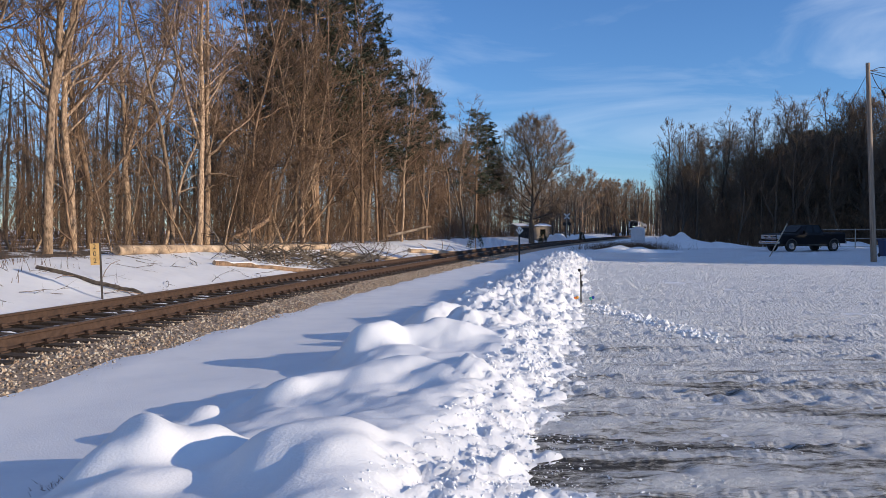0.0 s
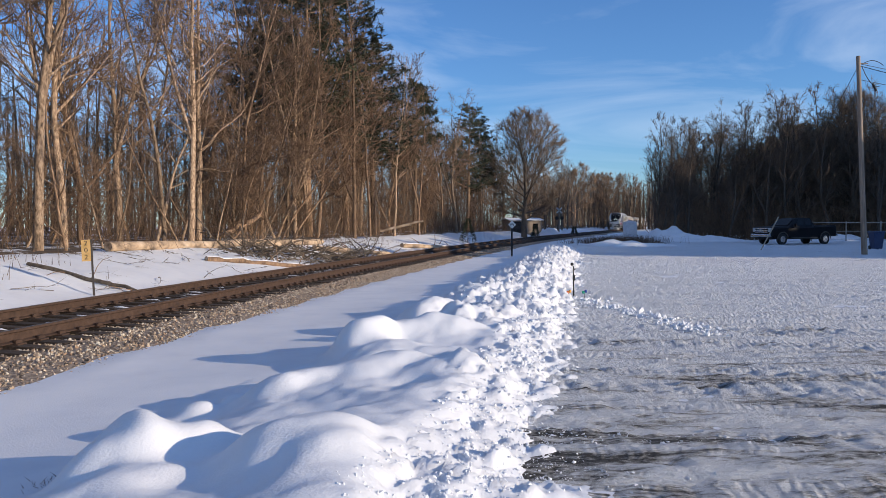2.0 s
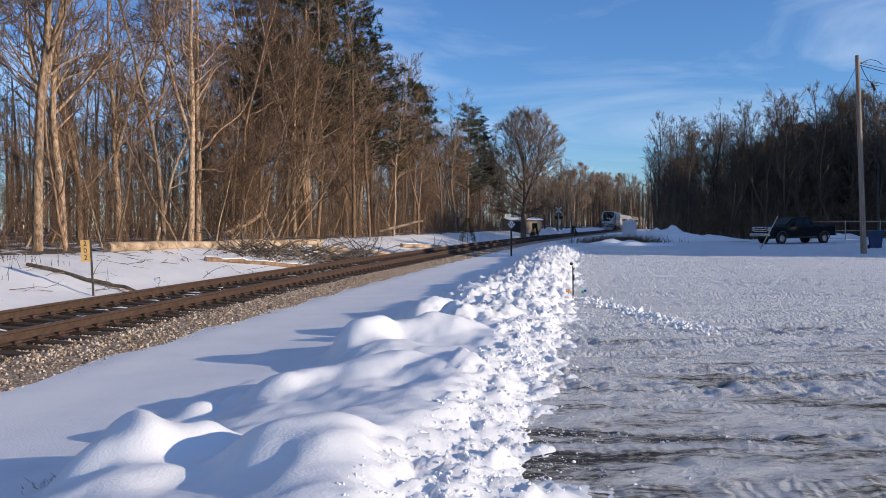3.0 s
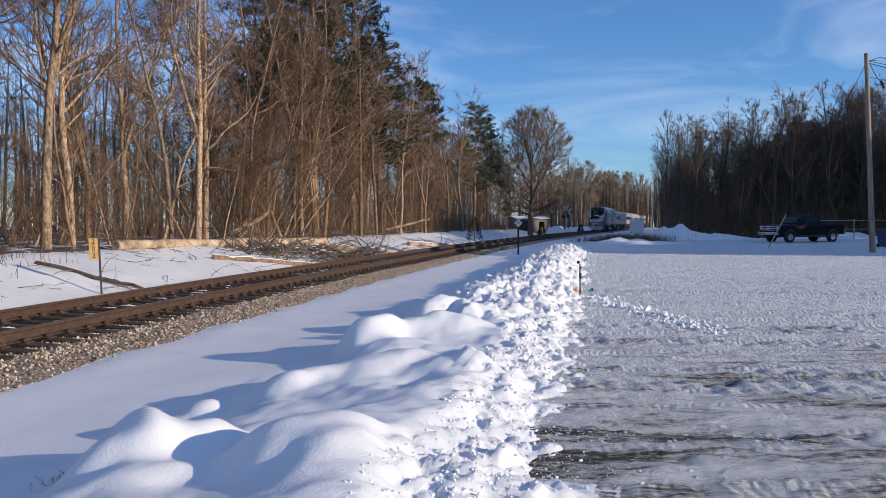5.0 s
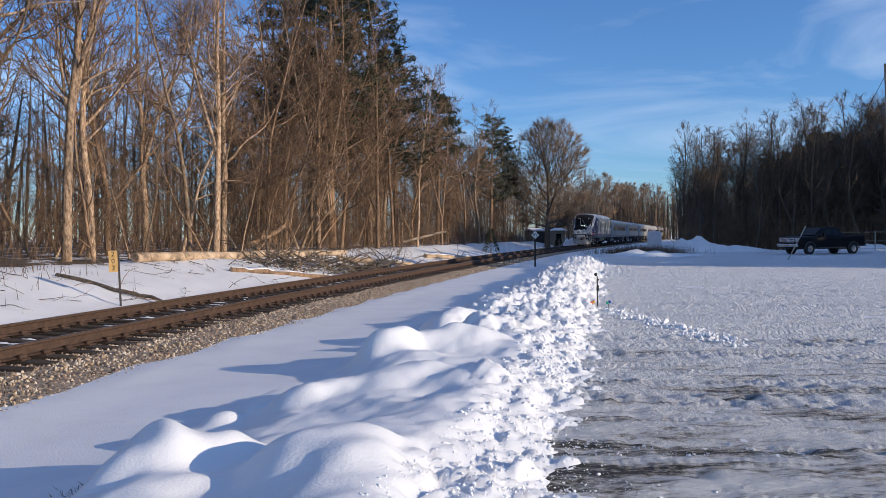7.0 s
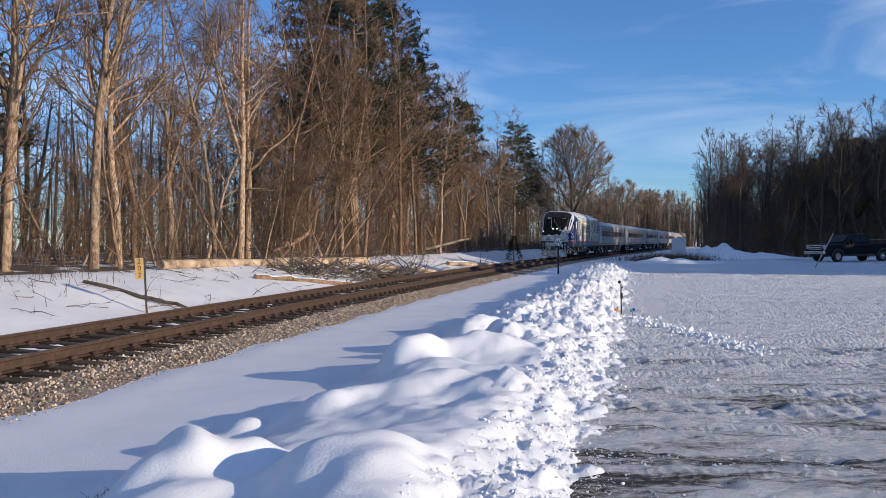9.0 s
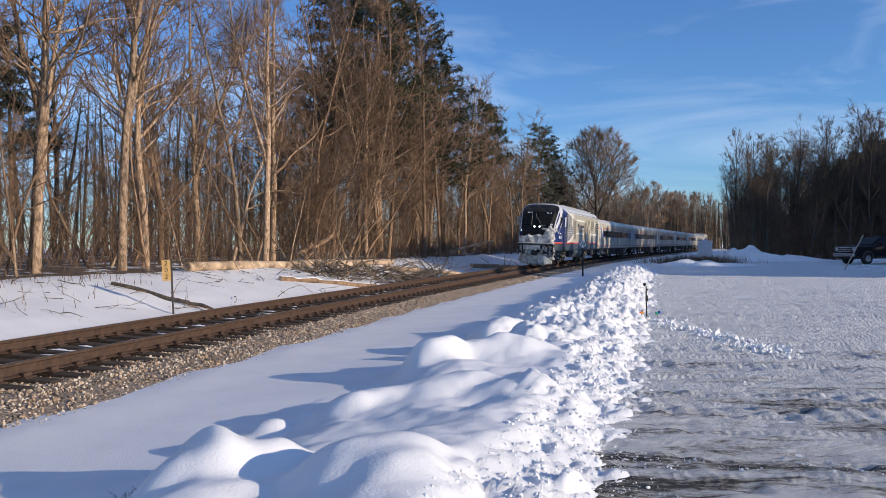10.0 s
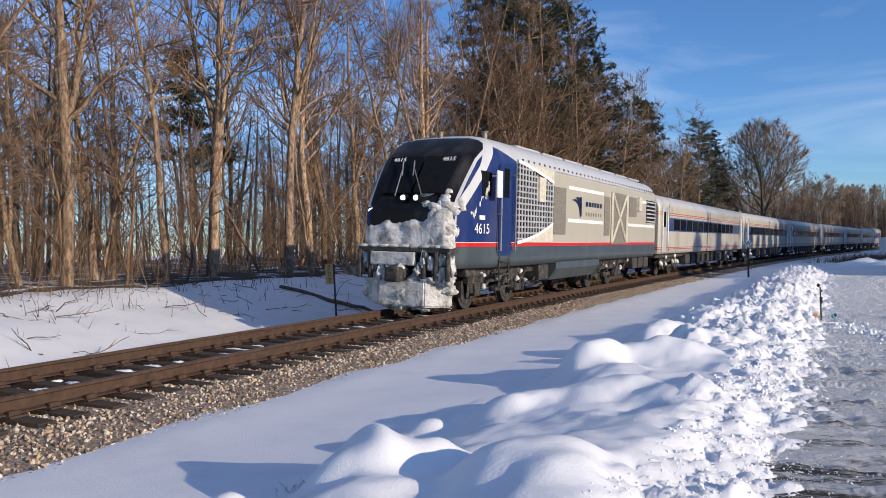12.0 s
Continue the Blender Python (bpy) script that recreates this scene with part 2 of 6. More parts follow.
    l.new(nz(mapped(8, (0.05, 2.2, 1)), 1.7, 1, 0.4), tread.inputs["Value"])
    treads = mth("MULTIPLY", wave.outputs["Fac"], tread.outputs["Result"])
    h = mth("ADD", mth("ADD", mth("MULTIPLY", mix, -2.0), mth("MULTIPLY", fine, 1.0)), mth("MULTIPLY", treads, 0.3))
    bp = n.new("ShaderNodeBump")
    bp.inputs["Strength"].default_value, bp.inputs["Distance"].default_value = 1.0, 0.11
    l.new(h, bp.inputs["Height"])
    l.new(bp.outputs["Normal"], b.inputs["Normal"])
    return m


RUT = 8.0  # the ruts' turn from the x axis, degrees


def rut_height(x, y):
    c, s = math.cos(radians(RUT)), math.sin(radians(RUT))
    u, v = c * x - s * y, s * x + c * y
    z = 0.035 * noise.noise((u * 0.15, v * 1.3, 0)) + 0.03 * noise.noise((u * 0.35, v * 3.3, 7)) + 0.022 * noise.noise((u * 1.8, v * 6.0, 3))
    tread = smooth(0.05, 0.22, noise.noise((u * 0.06, v * 1.3, 13)))
    z += tread * (0.014 * math.sin(6.283 * (u / 0.26 + 0.5 * v)) + 0.03 * noise.noise((u * 5, v * 7, 17)))
    return z + 0.026 * noise.noise((x * 6, y * 8, 1)) * noise.noise((x * 0.8, y * 1.7, 9)) + 0.022 * noise.noise((x * 6, y * 9, 4)) * (1.0 if y < 25 else 0.5)


def yard_z(x, y):
    edge = smooth(0.2, 1.6, x - yard_edge(y))
    return -0.09 + edge * (0.09 + rut_height(x, y)) + 0.08 * smooth(48, 70, y)


def yard_edge(y):
    """The yard's border towards the track."""
    return -1.7 + 0.18 * max(y, 0)


def yard():
    us = spaced(0.0, 75, 0.0, 9.0, 0.07, 1.05)
    ys = spaced(-12, 75, 2.5, 16, 0.05, 1.04)
    verts = []
    for y in ys:
        for u in us:
            x = u + yard_edge(y)
            verts.append((x, y, yard_z(x, y)))
    n = len(us)
    faces = [(j * n + i, j * n + i + 1, (j + 1) * n + i + 1, (j + 1) * n + i) for j in range(len(ys) - 1) for i in range(n - 1)]
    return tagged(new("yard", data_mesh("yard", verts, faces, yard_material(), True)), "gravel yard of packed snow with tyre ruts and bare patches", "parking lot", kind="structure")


yard()

# ---------------- the ploughed snow bank ----------------
MOUNDS = [  # x, y, height, radius
    (-2.15, 5.2, 0.24, 0.30), (-1.76, 5.35, 0.23, 0.30), (-1.95, 4.6, 0.17, 0.42), (-2.46, 6.6, 0.12, 0.16), (-2.15, 7.3, 0.10, 0.14), (-1.9, 7.6, 0.10, 0.13), (-1.62, 8.0, 0.14, 0.15),
    (-0.95, 9.9, 0.22, 0.34), (-0.6, 9.3, 0.10, 0.36), (-0.2, 12.8, 0.28, 0.44), (0.35, 11.6, 0.18, 0.36), (0.12, 7.7, 0.09, 0.46),
    (0.2, 10.4, 0.15, 0.31), (0.5, 14.8, 0.16, 0.5), (-2.78, 4.75, 0.17, 0.18), (-3.0, 4.4, 0.10, 0.2)]
RIDGES = [  # from x, y to x, y, height, half width
    (-0.30, 3.2, -0.80, 4.9, 0.13, 0.34), (-0.80, 4.9, 0.0, 6.6, 0.11, 0.44), (-1.40, 7.4, -0.5, 7.9, 0.13, 0.26), (-1.0, 10.0, -0.3, 10.4, 0.16, 0.28), (-0.3, 12.6, 0.2, 13.0, 0.14, 0.32)]


def bank_line(y):
    return -1.45 + 0.185 * y if y < 26 else 3.36 + 0.19 * (y - 26)


def bank_z(x, y):
    base = ground_z(x, y)
    c = bank_line(y)
    d = x - c
    left, right = 2.25 - 0.5 * smooth(8, 13, y), 1.42
    w = left if d < 0 else right
    q = abs(d) / w
    body = (1 - smooth(0.15, 1.0, q)) * (0.22 + 0.08 * smooth(6, 9, y) + 0.16 * smooth(10, 20, y) + 0.10 * noise.noise((x * 0.5, y * 0.5, 5)))
    z = body
    wx, wy = x + 0.14 * noise.noise((x * 2.1, y * 2.1, 21)), y + 0.18 * noise.noise((x * 2.1, y * 2.1, 31))
    for mx, my, h, r in MOUNDS:
        if abs(x - mx) < 3 * r and abs(y - my) < 3 * r:
            rr = ((wx - mx) ** 2 + (wy - my) ** 2) / (r * r)
            z += h * math.exp(-0.55 * rr * (0.5 + 0.6 * rr))
    for ax, ay, ex, ey, h, r in RIDGES:
        if ay - 1.5 < y < ey + 1.5:
            u = max(0.0, min(1.0, ((wx - ax) * (ex - ax) + (wy - ay) * (ey - ay)) / ((ex - ax) ** 2 + (ey - ay) ** 2)))
            rr = ((wx - ax - u * (ex - ax)) ** 2 + (wy - ay - u * (ey - ay)) ** 2) / (r * r)
            z += h * math.exp(-0.55 * rr * (0.5 + 0.6 * rr))
    inside = 1 - smooth(0.85, 1.15, q)
    p0 = Vector((x, y, 3))
    chunky = smooth(0.12, 0.5, d + 0.25 * noise.noise(p0 * 1.3)) * inside if y < 11 else smooth(-1.2, -0.3, d) * inside
    chunky = max(chunky, smooth(12, 17, y) * inside)
    p = Vector((x, y, 0))
    z += inside * (0.05 * noise.noise(p * 1.7) + 0.026 * noise.noise(p * 4.0) + 0.007 * noise.noise(p * 10.0))
    if chunky > 0:
        f = noise.fractal(p * 3.2, 1.0, 2.0, 4)
        cell = noise.cell(p * 6.0 + Vector((0.6 * noise.noise(p * 5), 0.6 * noise.noise(p * 5 + Vector((9, 0, 0))), 0)))
        z += chunky * ((0.06 + 0.09 * smooth(11, 15, y)) * f + 0.035 * noise.noise(p * 12) + 0.03 * noise.noise(p * 19) + 0.04 * cell + 0.07 * max(0, noise.noise(p * 1.6)))
    z *= 1 - 0.12 * chunky * (1 - smooth(8, 12, y))
    end = 1 - smooth(46, 52, y)
    return base + 0.0 + (z * end if z > 0 else z) - 0.04 * smooth(1.0, 1.2, q) - 0.25 * smooth(1.22, 1.5, q)


def snow_bank():
    ys = spaced(-3, 53, 2.5, 14, 0.042, 1.014)
    us = np.arange(-3.3, 2.3, 0.036)
    verts = []
    for y in ys:
        for u in us:
            x = bank_line(y) + u
            verts.append((x, y, bank_z(x, y)))
    n = len(us)
    faces = [(j * n + i, j * n + i + 1, (j + 1) * n + i + 1, (j + 1) * n + i) for j in range(len(ys) - 1) for i in range(n - 1)]
    return tagged(new("snow_bank", data_mesh("snow_bank", verts, faces, SNOW, True)), "long ploughed bank of drifted and broken snow", "snow bank", kind="structure")


snow_bank()


def chunk_shape(rng, rough=0.2, octa=False):
    bm = B()
    if octa:
        bmesh.ops.create_cone(bm, segments=4, radius1=1, radius2=0.55, depth=1.2, cap_ends=True)
        bmesh.ops.triangulate(bm, faces=bm.faces[:])
    else:
        bmesh.ops.create_icosphere(bm, subdivisions=1, radius=1)
    sx, sy, sz = rng.uniform(0.7, 1.2), rng.uniform(0.7, 1.2), rng.uniform(0.5, 0.9)
    vs = [Vector((v.co.x * sx, v.co.y * sy, v.co.z * sz)) * rng.uniform(1 - rough, 1 + rough) for v in bm.verts]
    fs = [[v.index for v in f.verts] for f in bm.faces]
    bm.free()
    return vs, fs


def scatter(name, places, shapes, mat, smooth_faces=False):
    """Many loose pieces, joined: places are (point, size, turn)."""
    V, F = [], []
    for (p, size, turn), k in zip(places, range(10 ** 9)):
        vs, fs = shapes[k % len(shapes)]
        r = Euler((turn * 3.1, turn * 1.7, turn)).to_matrix() * size
        o = len(V)
        V.extend([(r @ v) + p for v in vs])
        F.extend([[i + o for i in f] for f in fs])
    return new(name, data_mesh(name, [tuple(v) for v in V], F, mat, smooth_faces))


def snow_clods():
    rng = random.Random(4)
    shapes = [chunk_shape(rng, 0.27) for _ in range(16)]
    places = []
    while len(places) < 21000:
        y = 2.5 + 47 * rng.random() ** 1.5
        d = rng.gauss(0.85, 0.34) if y < 13 else rng.gauss(0.3, 0.75)
        if y < 13 and d < 0.34 + 0.3 * noise.noise((d, y * 1.3, 8)):
            continue
        if abs(d) > 1.45:
            continue
        x = bank_line(y) + d
        size = min(0.065, 0.006 + rng.expovariate(1 / 0.0075)) * (0.58 if y < 8 else 0.9)
        if d > 1.05:
            size *= 0.6
        z = max(bank_z(x, y), yard_z(x, y))
        places.append((Vector((x, y, z - size * 0.1)), size, rng.uniform(0, 6.28)))
    for k in range(900):
        u = rng.random()
        x, y = 3.1 + 0.9 * u + rng.gauss(0, 0.15), 17.3 - 5.6 * u + rng.gauss(0, 0.28)
        size = min(0.06, 0.010 + rng.expovariate(1 / 0.011))
        places.append((Vector((x, y, yard_z(x, y) + 0.3 * size)), size, rng.uniform(0, 6.28)))
    ob = scatter("snow_clods", places, shapes, SNOW)
    crumbs = [chunk_shape(rng, 0.25, True) for _ in range(8)]
    grit = []
    for k in range(20000):
        y = 3.5 + 34 * rng.random() ** 1.5
        x = yard_edge(y) + 1.4 + abs(rng.gauss(0, 1)) * (2.5 + 0.45 * y) * rng.random()
        if noise.noise((x * 0.22, y * 1.9, 11)) < rng.gauss(0.08, 0.12):
            continue
        size = (0.003 + min(0.016, rng.expovariate(1 / 0.003))) * (1 + y / 28)
        grit.append((Vector((x, y, yard_z(x, y) - 0.1 * size)), size, rng.uniform(0, 6.28)))
    tagged(scatter("snow_crumbs", grit, crumbs, SNOW), "loose crumbs of snow strewn over the yard", "snow", kind="stuff")
    return tagged(ob, "loose broken clods of white snow on the bank", "snow", kind="stuff")


snow_clods()


# ---------------- the railway ----------------
def rail_pose(s, lat, z):
    return Matrix.Translation(on_track(s, lat, z)) @ Matrix.Rotation(-heading(s), 4, "Z")


def rail_top(lat):
    return RAIL_Z + CANT * (GAUGE / 2 - lat) / GAUGE


def rails():
    track = thing("railway_track", "rusty brown railway track on timber ties", "railway track", kind="structure")
    foot, web, head, h = 0.076, 0.010, 0.037, 0.185
    prof = [(-foot, 0), (foot, 0), (foot, 0.012), (web, 0.03), (web, 0.135), (head, 0.148), (head, 0.178), (head - 0.009, h), (-head + 0.009, h), (-head, 0.178), (-head, 0.148), (-web, 0.135), (-web, 0.03), (-foot, 0.012)]
    ss = list(np.arange(-40, 60, 1.0)) + list(np.arange(60, 330, 4.0))
    for lat in (GAUGE / 2, -GAUGE / 2):
        bm = B()
        rings = []
        for s in ss:
            z = rail_top(lat) - h
            rings.append([on_track(s, lat + u, z + v) for u, v in prof])
        fs = loft(bm, rings)
        for i, f in enumerate(fs):
            f.material_index = 1 if i % len(prof) == 7 else 0
        part("rail", bm, [RUST, SHINE], track)
    # ties, the nearest as pieces of their own
    bm = B()
    box(bm, 0, 0, 0, 2.6, 0.225, 0.17, 0.012)
    tie_mesh = mesh_of("tie", bm, TIE)
    rng = random.Random(9)
    tilt = math.atan2(CANT, GAUGE)
    plates, spikes = B(), B()
    for k in range(-36, 560):
        s = k * 0.495
        j = rng.uniform(-0.03, 0.03)
        m = rail_pose(s, j * 2, RAIL_Z + CANT / 2 - 0.29 + rng.uniform(-0.008, 0.008)) @ pose(0, 0, 0, 0, math.degrees(tilt), rng.uniform(-1, 1))
        if k < 230:
            t = new("tie", tie_mesh)
            t.parent, t.matrix_basis = track, m
        else:
            box(spikes, 0, 0, 0, 2.6, 0.225, 0.17, m=m)
        if k < 120:
            for lat in (GAUGE / 2, -GAUGE / 2):
                pm = rail_pose(s, lat, rail_top(lat) - 0.195)
                box(plates, 0, 0, 0, 0.34, 0.19, 0.02, m=pm)
                for side in (-0.105, 0.105):
                    for q in (-0.055, 0.055):
                        box(plates, side, q, 0.03, 0.035, 0.03, 0.05, m=pm)
                    box(plates, side * 0.85, 0, 0.035, 0.07, 0.10, 0.045, 0.0, m=pm)
    tagged(part("rail_fastenings", plates, RUST, track), kind="stuff")
    tagged(part("far_ties", spikes, TIE, track), kind="stuff")
    # ballast bed
    ss = list(np.arange(-40, 330, 1.5))
    prof = [(-3.0, -0.42), (-2.3, -0.18), (-1.55, -0.075), (-0.9, -0.075), (0.9, -0.10), (1.45, -0.105), (2.0, -0.15), (2.9, -0.235)]
    bm = B()
    loft(bm, [[on_track(s, u, v + 0.02 * noise.noise((s * 0.8, u, 2))) for u, v in prof] for s in ss], closed=False, caps=False)
    for f in bm.faces:
        if f.normal.z < 0:
            f.normal_flip()
    part("ballast_bed", bm, BALLAST, track, smooth=True)
    shapes = [chunk_shape(rng, 0.22, k % 3 > 0) for k in range(12)]
    places = []
    while len(places) < 32000:
        s = -6 + 68 * rng.random() ** 1.7
        lat = rng.uniform(0.85, 2.95) if rng.random() < 0.72 else rng.uniform(-1.8, 0.9)
        if lat > 2.2 and rng.random() < (lat - 2.2) / 1.0 + 0.2 * noise.noise((s * 0.7, 0, 0)):
            continue
        z = np.interp(lat, [p[0] for p in prof], [p[1] for p in prof]) + 0.02 * noise.noise((s * 0.8, lat, 2))
        size = rng.uniform(0.013, 0.029)
        if abs(lat) < 1.34 and abs(s / 0.495 - round(s / 0.495)) < 0.27:
            continue
        places.append((on_track(s, lat, z + size * 0.25), size, rng.uniform(0, 6.28)))
    st = scatter("ballast_stones", places, shapes, STONES)
    tagged(st, "grey and tan crushed ballast stones", "gravel", kind="stuff")
    # snow caught between the ties
    bm = B()
    k0 = 0.0
    for k in range(-20, 330):
        s = (k + 0.5) * 0.495
        if rng.random() < 0.12:
            continue
        blobs = [(rng.uniform(-0.62, 0.62), rng.uniform(0.07, 0.28)) for _ in range(3)]
        if rng.random() < 0.8:
            blobs.append((rng.uniform(0.95, 1.2), rng.uniform(0.05, 0.16)))
        for c, w in blobs:
            n = 14
            ph = rng.uniform(0, 9)
            base = RAIL_Z + CANT / 2 - CANT * c / GAUGE - (0.222 if c < 0.8 else 0.252)
            rim, ring = [], []
            for i in range(n):
                a = 2 * math.pi * i / n
                k = 0.75 + 0.5 * noise.noise((math.cos(a) * 1.3 + ph, math.sin(a) * 1.3, k0))
                rim.append(bm.verts.new(on_track(s + 0.125 * k * math.sin(a), c + w * k * math.cos(a), base - 0.02)))
                ring.append(bm.verts.new(on_track(s + 0.08 * k * math.sin(a), c + 0.65 * w * k * math.cos(a), base + 0.004 + rng.uniform(-0.008, 0.008))))
            mid = bm.verts.new(on_track(s, c, base + 0.008))
            for i in range(n):
                j = (i + 1) % n
                bm.faces.new((rim[i], ring[i], ring[j], rim[j]))
                bm.faces.new((ring[i], mid, ring[j]))
        k0 += 1.7
    for f in bm.faces:
        f.normal_update()
        if f.normal.z < 0:
            f.normal_flip()
    tagged(part("snow_between_ties", bm, SNOW, track, smooth=True), kind="stuff")


rails()


# ---------------- trees ----------------
class Tubes:
    """Gathers tapered tubes into one mesh."""
    def __init__(self):
        self.v, self.f = [], []

    def add(self, pts, radii, n):
        o = len(self.v)
        k = len(pts)
        for i, (p, r) in enumerate(zip(pts, radii)):
            d = (pts[min(i + 1, k - 1)] - pts[max(i - 1, 0)]).normalized()
            a = d.orthogonal().normalized()
            b = d.cross(a)
            for j in range(n):
                t = 2 * math.pi * j / n
                q = p + (a * math.cos(t) + b * math.sin(t)) * r
                self.v.append((q.x, q.y, q.z))
        for i in range(k - 1):
            for j in range(n):
                e = (j + 1) % n
                self.f.append((o + i * n + j, o + i * n + e, o + (i + 1) * n + e, o + (i + 1) * n + j))

    def spine(self, p, q, r):
        """A thin twig that runs out to a point."""
        o = len(self.v)
        d = (q - p).normalized()
        a = d.orthogonal() * r
        b = d.cross(a)
        for w in (p + a, p - 0.5 * a + 0.87 * b, p - 0.5 * a - 0.87 * b, q):
            self.v.append((w.x, w.y, w.z))
        self.f += [(o, o + 1, o + 3), (o + 1, o + 2, o + 3), (o + 2, o, o + 3)]

    def bent(self, p, q, r, sag):
        """A twig of two pieces with a kink."""
        m = p.lerp(q, 0.5) + sag
        self.add([p, m], [r, r * 0.7], 3)
        self.spine(m, q, r * 0.7)

    def mesh(self, name, mat, smooth_faces=True):
        return data_mesh(name, self.v, self.f, mat, smooth_faces)


def limb(rng, start, way, length, r, segs, wander, lift, tip=0.25):
    pts, radii, p, d = [start.copy()], [r], start.copy(), way.normalized()
    for i in range(segs):
        d = (d + Vector((rng.gauss(0, wander), rng.gauss(0, wander), rng.gauss(0, wander) + lift))).normalized()
        p = p + d * (length / segs)
        pts.append(p.copy())
        radii.append(r * (1 - (1 - tip) * (i + 1) / segs))
    return pts, radii


def along(pts, radii, t):
    k = t * (len(pts) - 1)
    i = min(int(k), len(pts) - 2)
    f = k - i
    return pts[i].lerp(pts[i + 1], f), radii[i] + (radii[i + 1] - radii[i]) * f, (pts[i + 1] - pts[i]).normalized()


def bare_tree(seed, height, r, clear=0.4, limbs=16, twigs=4, spread=0.30, lean=0.03, fork=False, bark=None, name="bare_tree", thick=0.010, twig=None, rise=(0.35, 1.1), crooked=0.13):
    """A leafless tree: trunk, limbs, branches and twigs."""
    rng = random.Random(seed)
    wood, fine = Tubes(), Tubes()
    trunks = [limb(rng, Vector((0, 0, -0.3)), Vector((rng.gauss(0, lean), rng.gauss(0, lean), 1)), height, r, 12, 0.065, 0.03, 0.12)]
    wood.add(*trunks[0], 7)
    if fork:
        p, q, d = along(*trunks[0], rng.uniform(0.12, 0.3))
        t2 = limb(rng, p, Vector((rng.choice((-1, 1)) * rng.uniform(0.2, 0.4), rng.gauss(0, 0.2), 1)), height * 0.7, q * 0.75, 10, 0.05, 0.05, 0.12)
        wood.add(*t2, 6)
        trunks.append(t2)
    for pts, radii in trunks:
        top = pts[-1].z
        for k in range(limbs if pts is trunks[0][0] else limbs * 2 // 3):
            t = clear + (0.97 - clear) * (k + rng.random()) / limbs
            p, q, d = along(pts, radii, t)
            az = rng.uniform(0, 6.283)
            up = rng.uniform(*rise)
            L = height * spread * (1.15 - 0.75 * t) * rng.uniform(0.6, 1.3)
            lp, lr = limb(rng, p, Vector((math.cos(az), math.sin(az), up)), L, min(q * 0.6, 0.02 + L * 0.013), 7, crooked, 0.07, 0.2)
            (fine if name == "sapling" else wood).add(lp, lr, 4)
            nb = 3 + int(L * 1.6)
            for j in range(nb):
                u = rng.uniform(0.25, 1.0)
                p2, q2, d2 = along(lp, lr, u)
                w2 = d2 + Vector((rng.gauss(0, 0.6), rng.gauss(0, 0.6), rng.gauss(0.15, 0.5)))
                L2 = L * rng.uniform(0.22, 0.5)
                bp, br = limb(rng, p2, w2, L2, max(thick * 1.4, min(q2 * 0.6, 0.03)), 3, 0.28, 0.08, 0.45)
                fine.add(bp, br, 3)
                for i in range(twigs):
                    p3, q3, d3 = along(bp, br, rng.uniform(0.2, 1))
                    w3 = (d3 + Vector((rng.gauss(0, 0.6), rng.gauss(0, 0.6), rng.gauss(0.2, 0.5)))).normalized()
                    e3 = p3 + w3 * (L2 * rng.uniform(0.35, 0.8) + 0.15)
                    fine.bent(p3, e3, thick, Vector((rng.gauss(0, 0.09), rng.gauss(0, 0.09), rng.gauss(0, 0.09))) * (e3 - p3).length)
    tree = new(name)
    a = new("trunk", wood.mesh("trunk", bark or BARK_PALE))
    a.parent = tree
    b = new("crown", fine.mesh("crown", twig or TWIG))
    b.parent = tree
    return tree


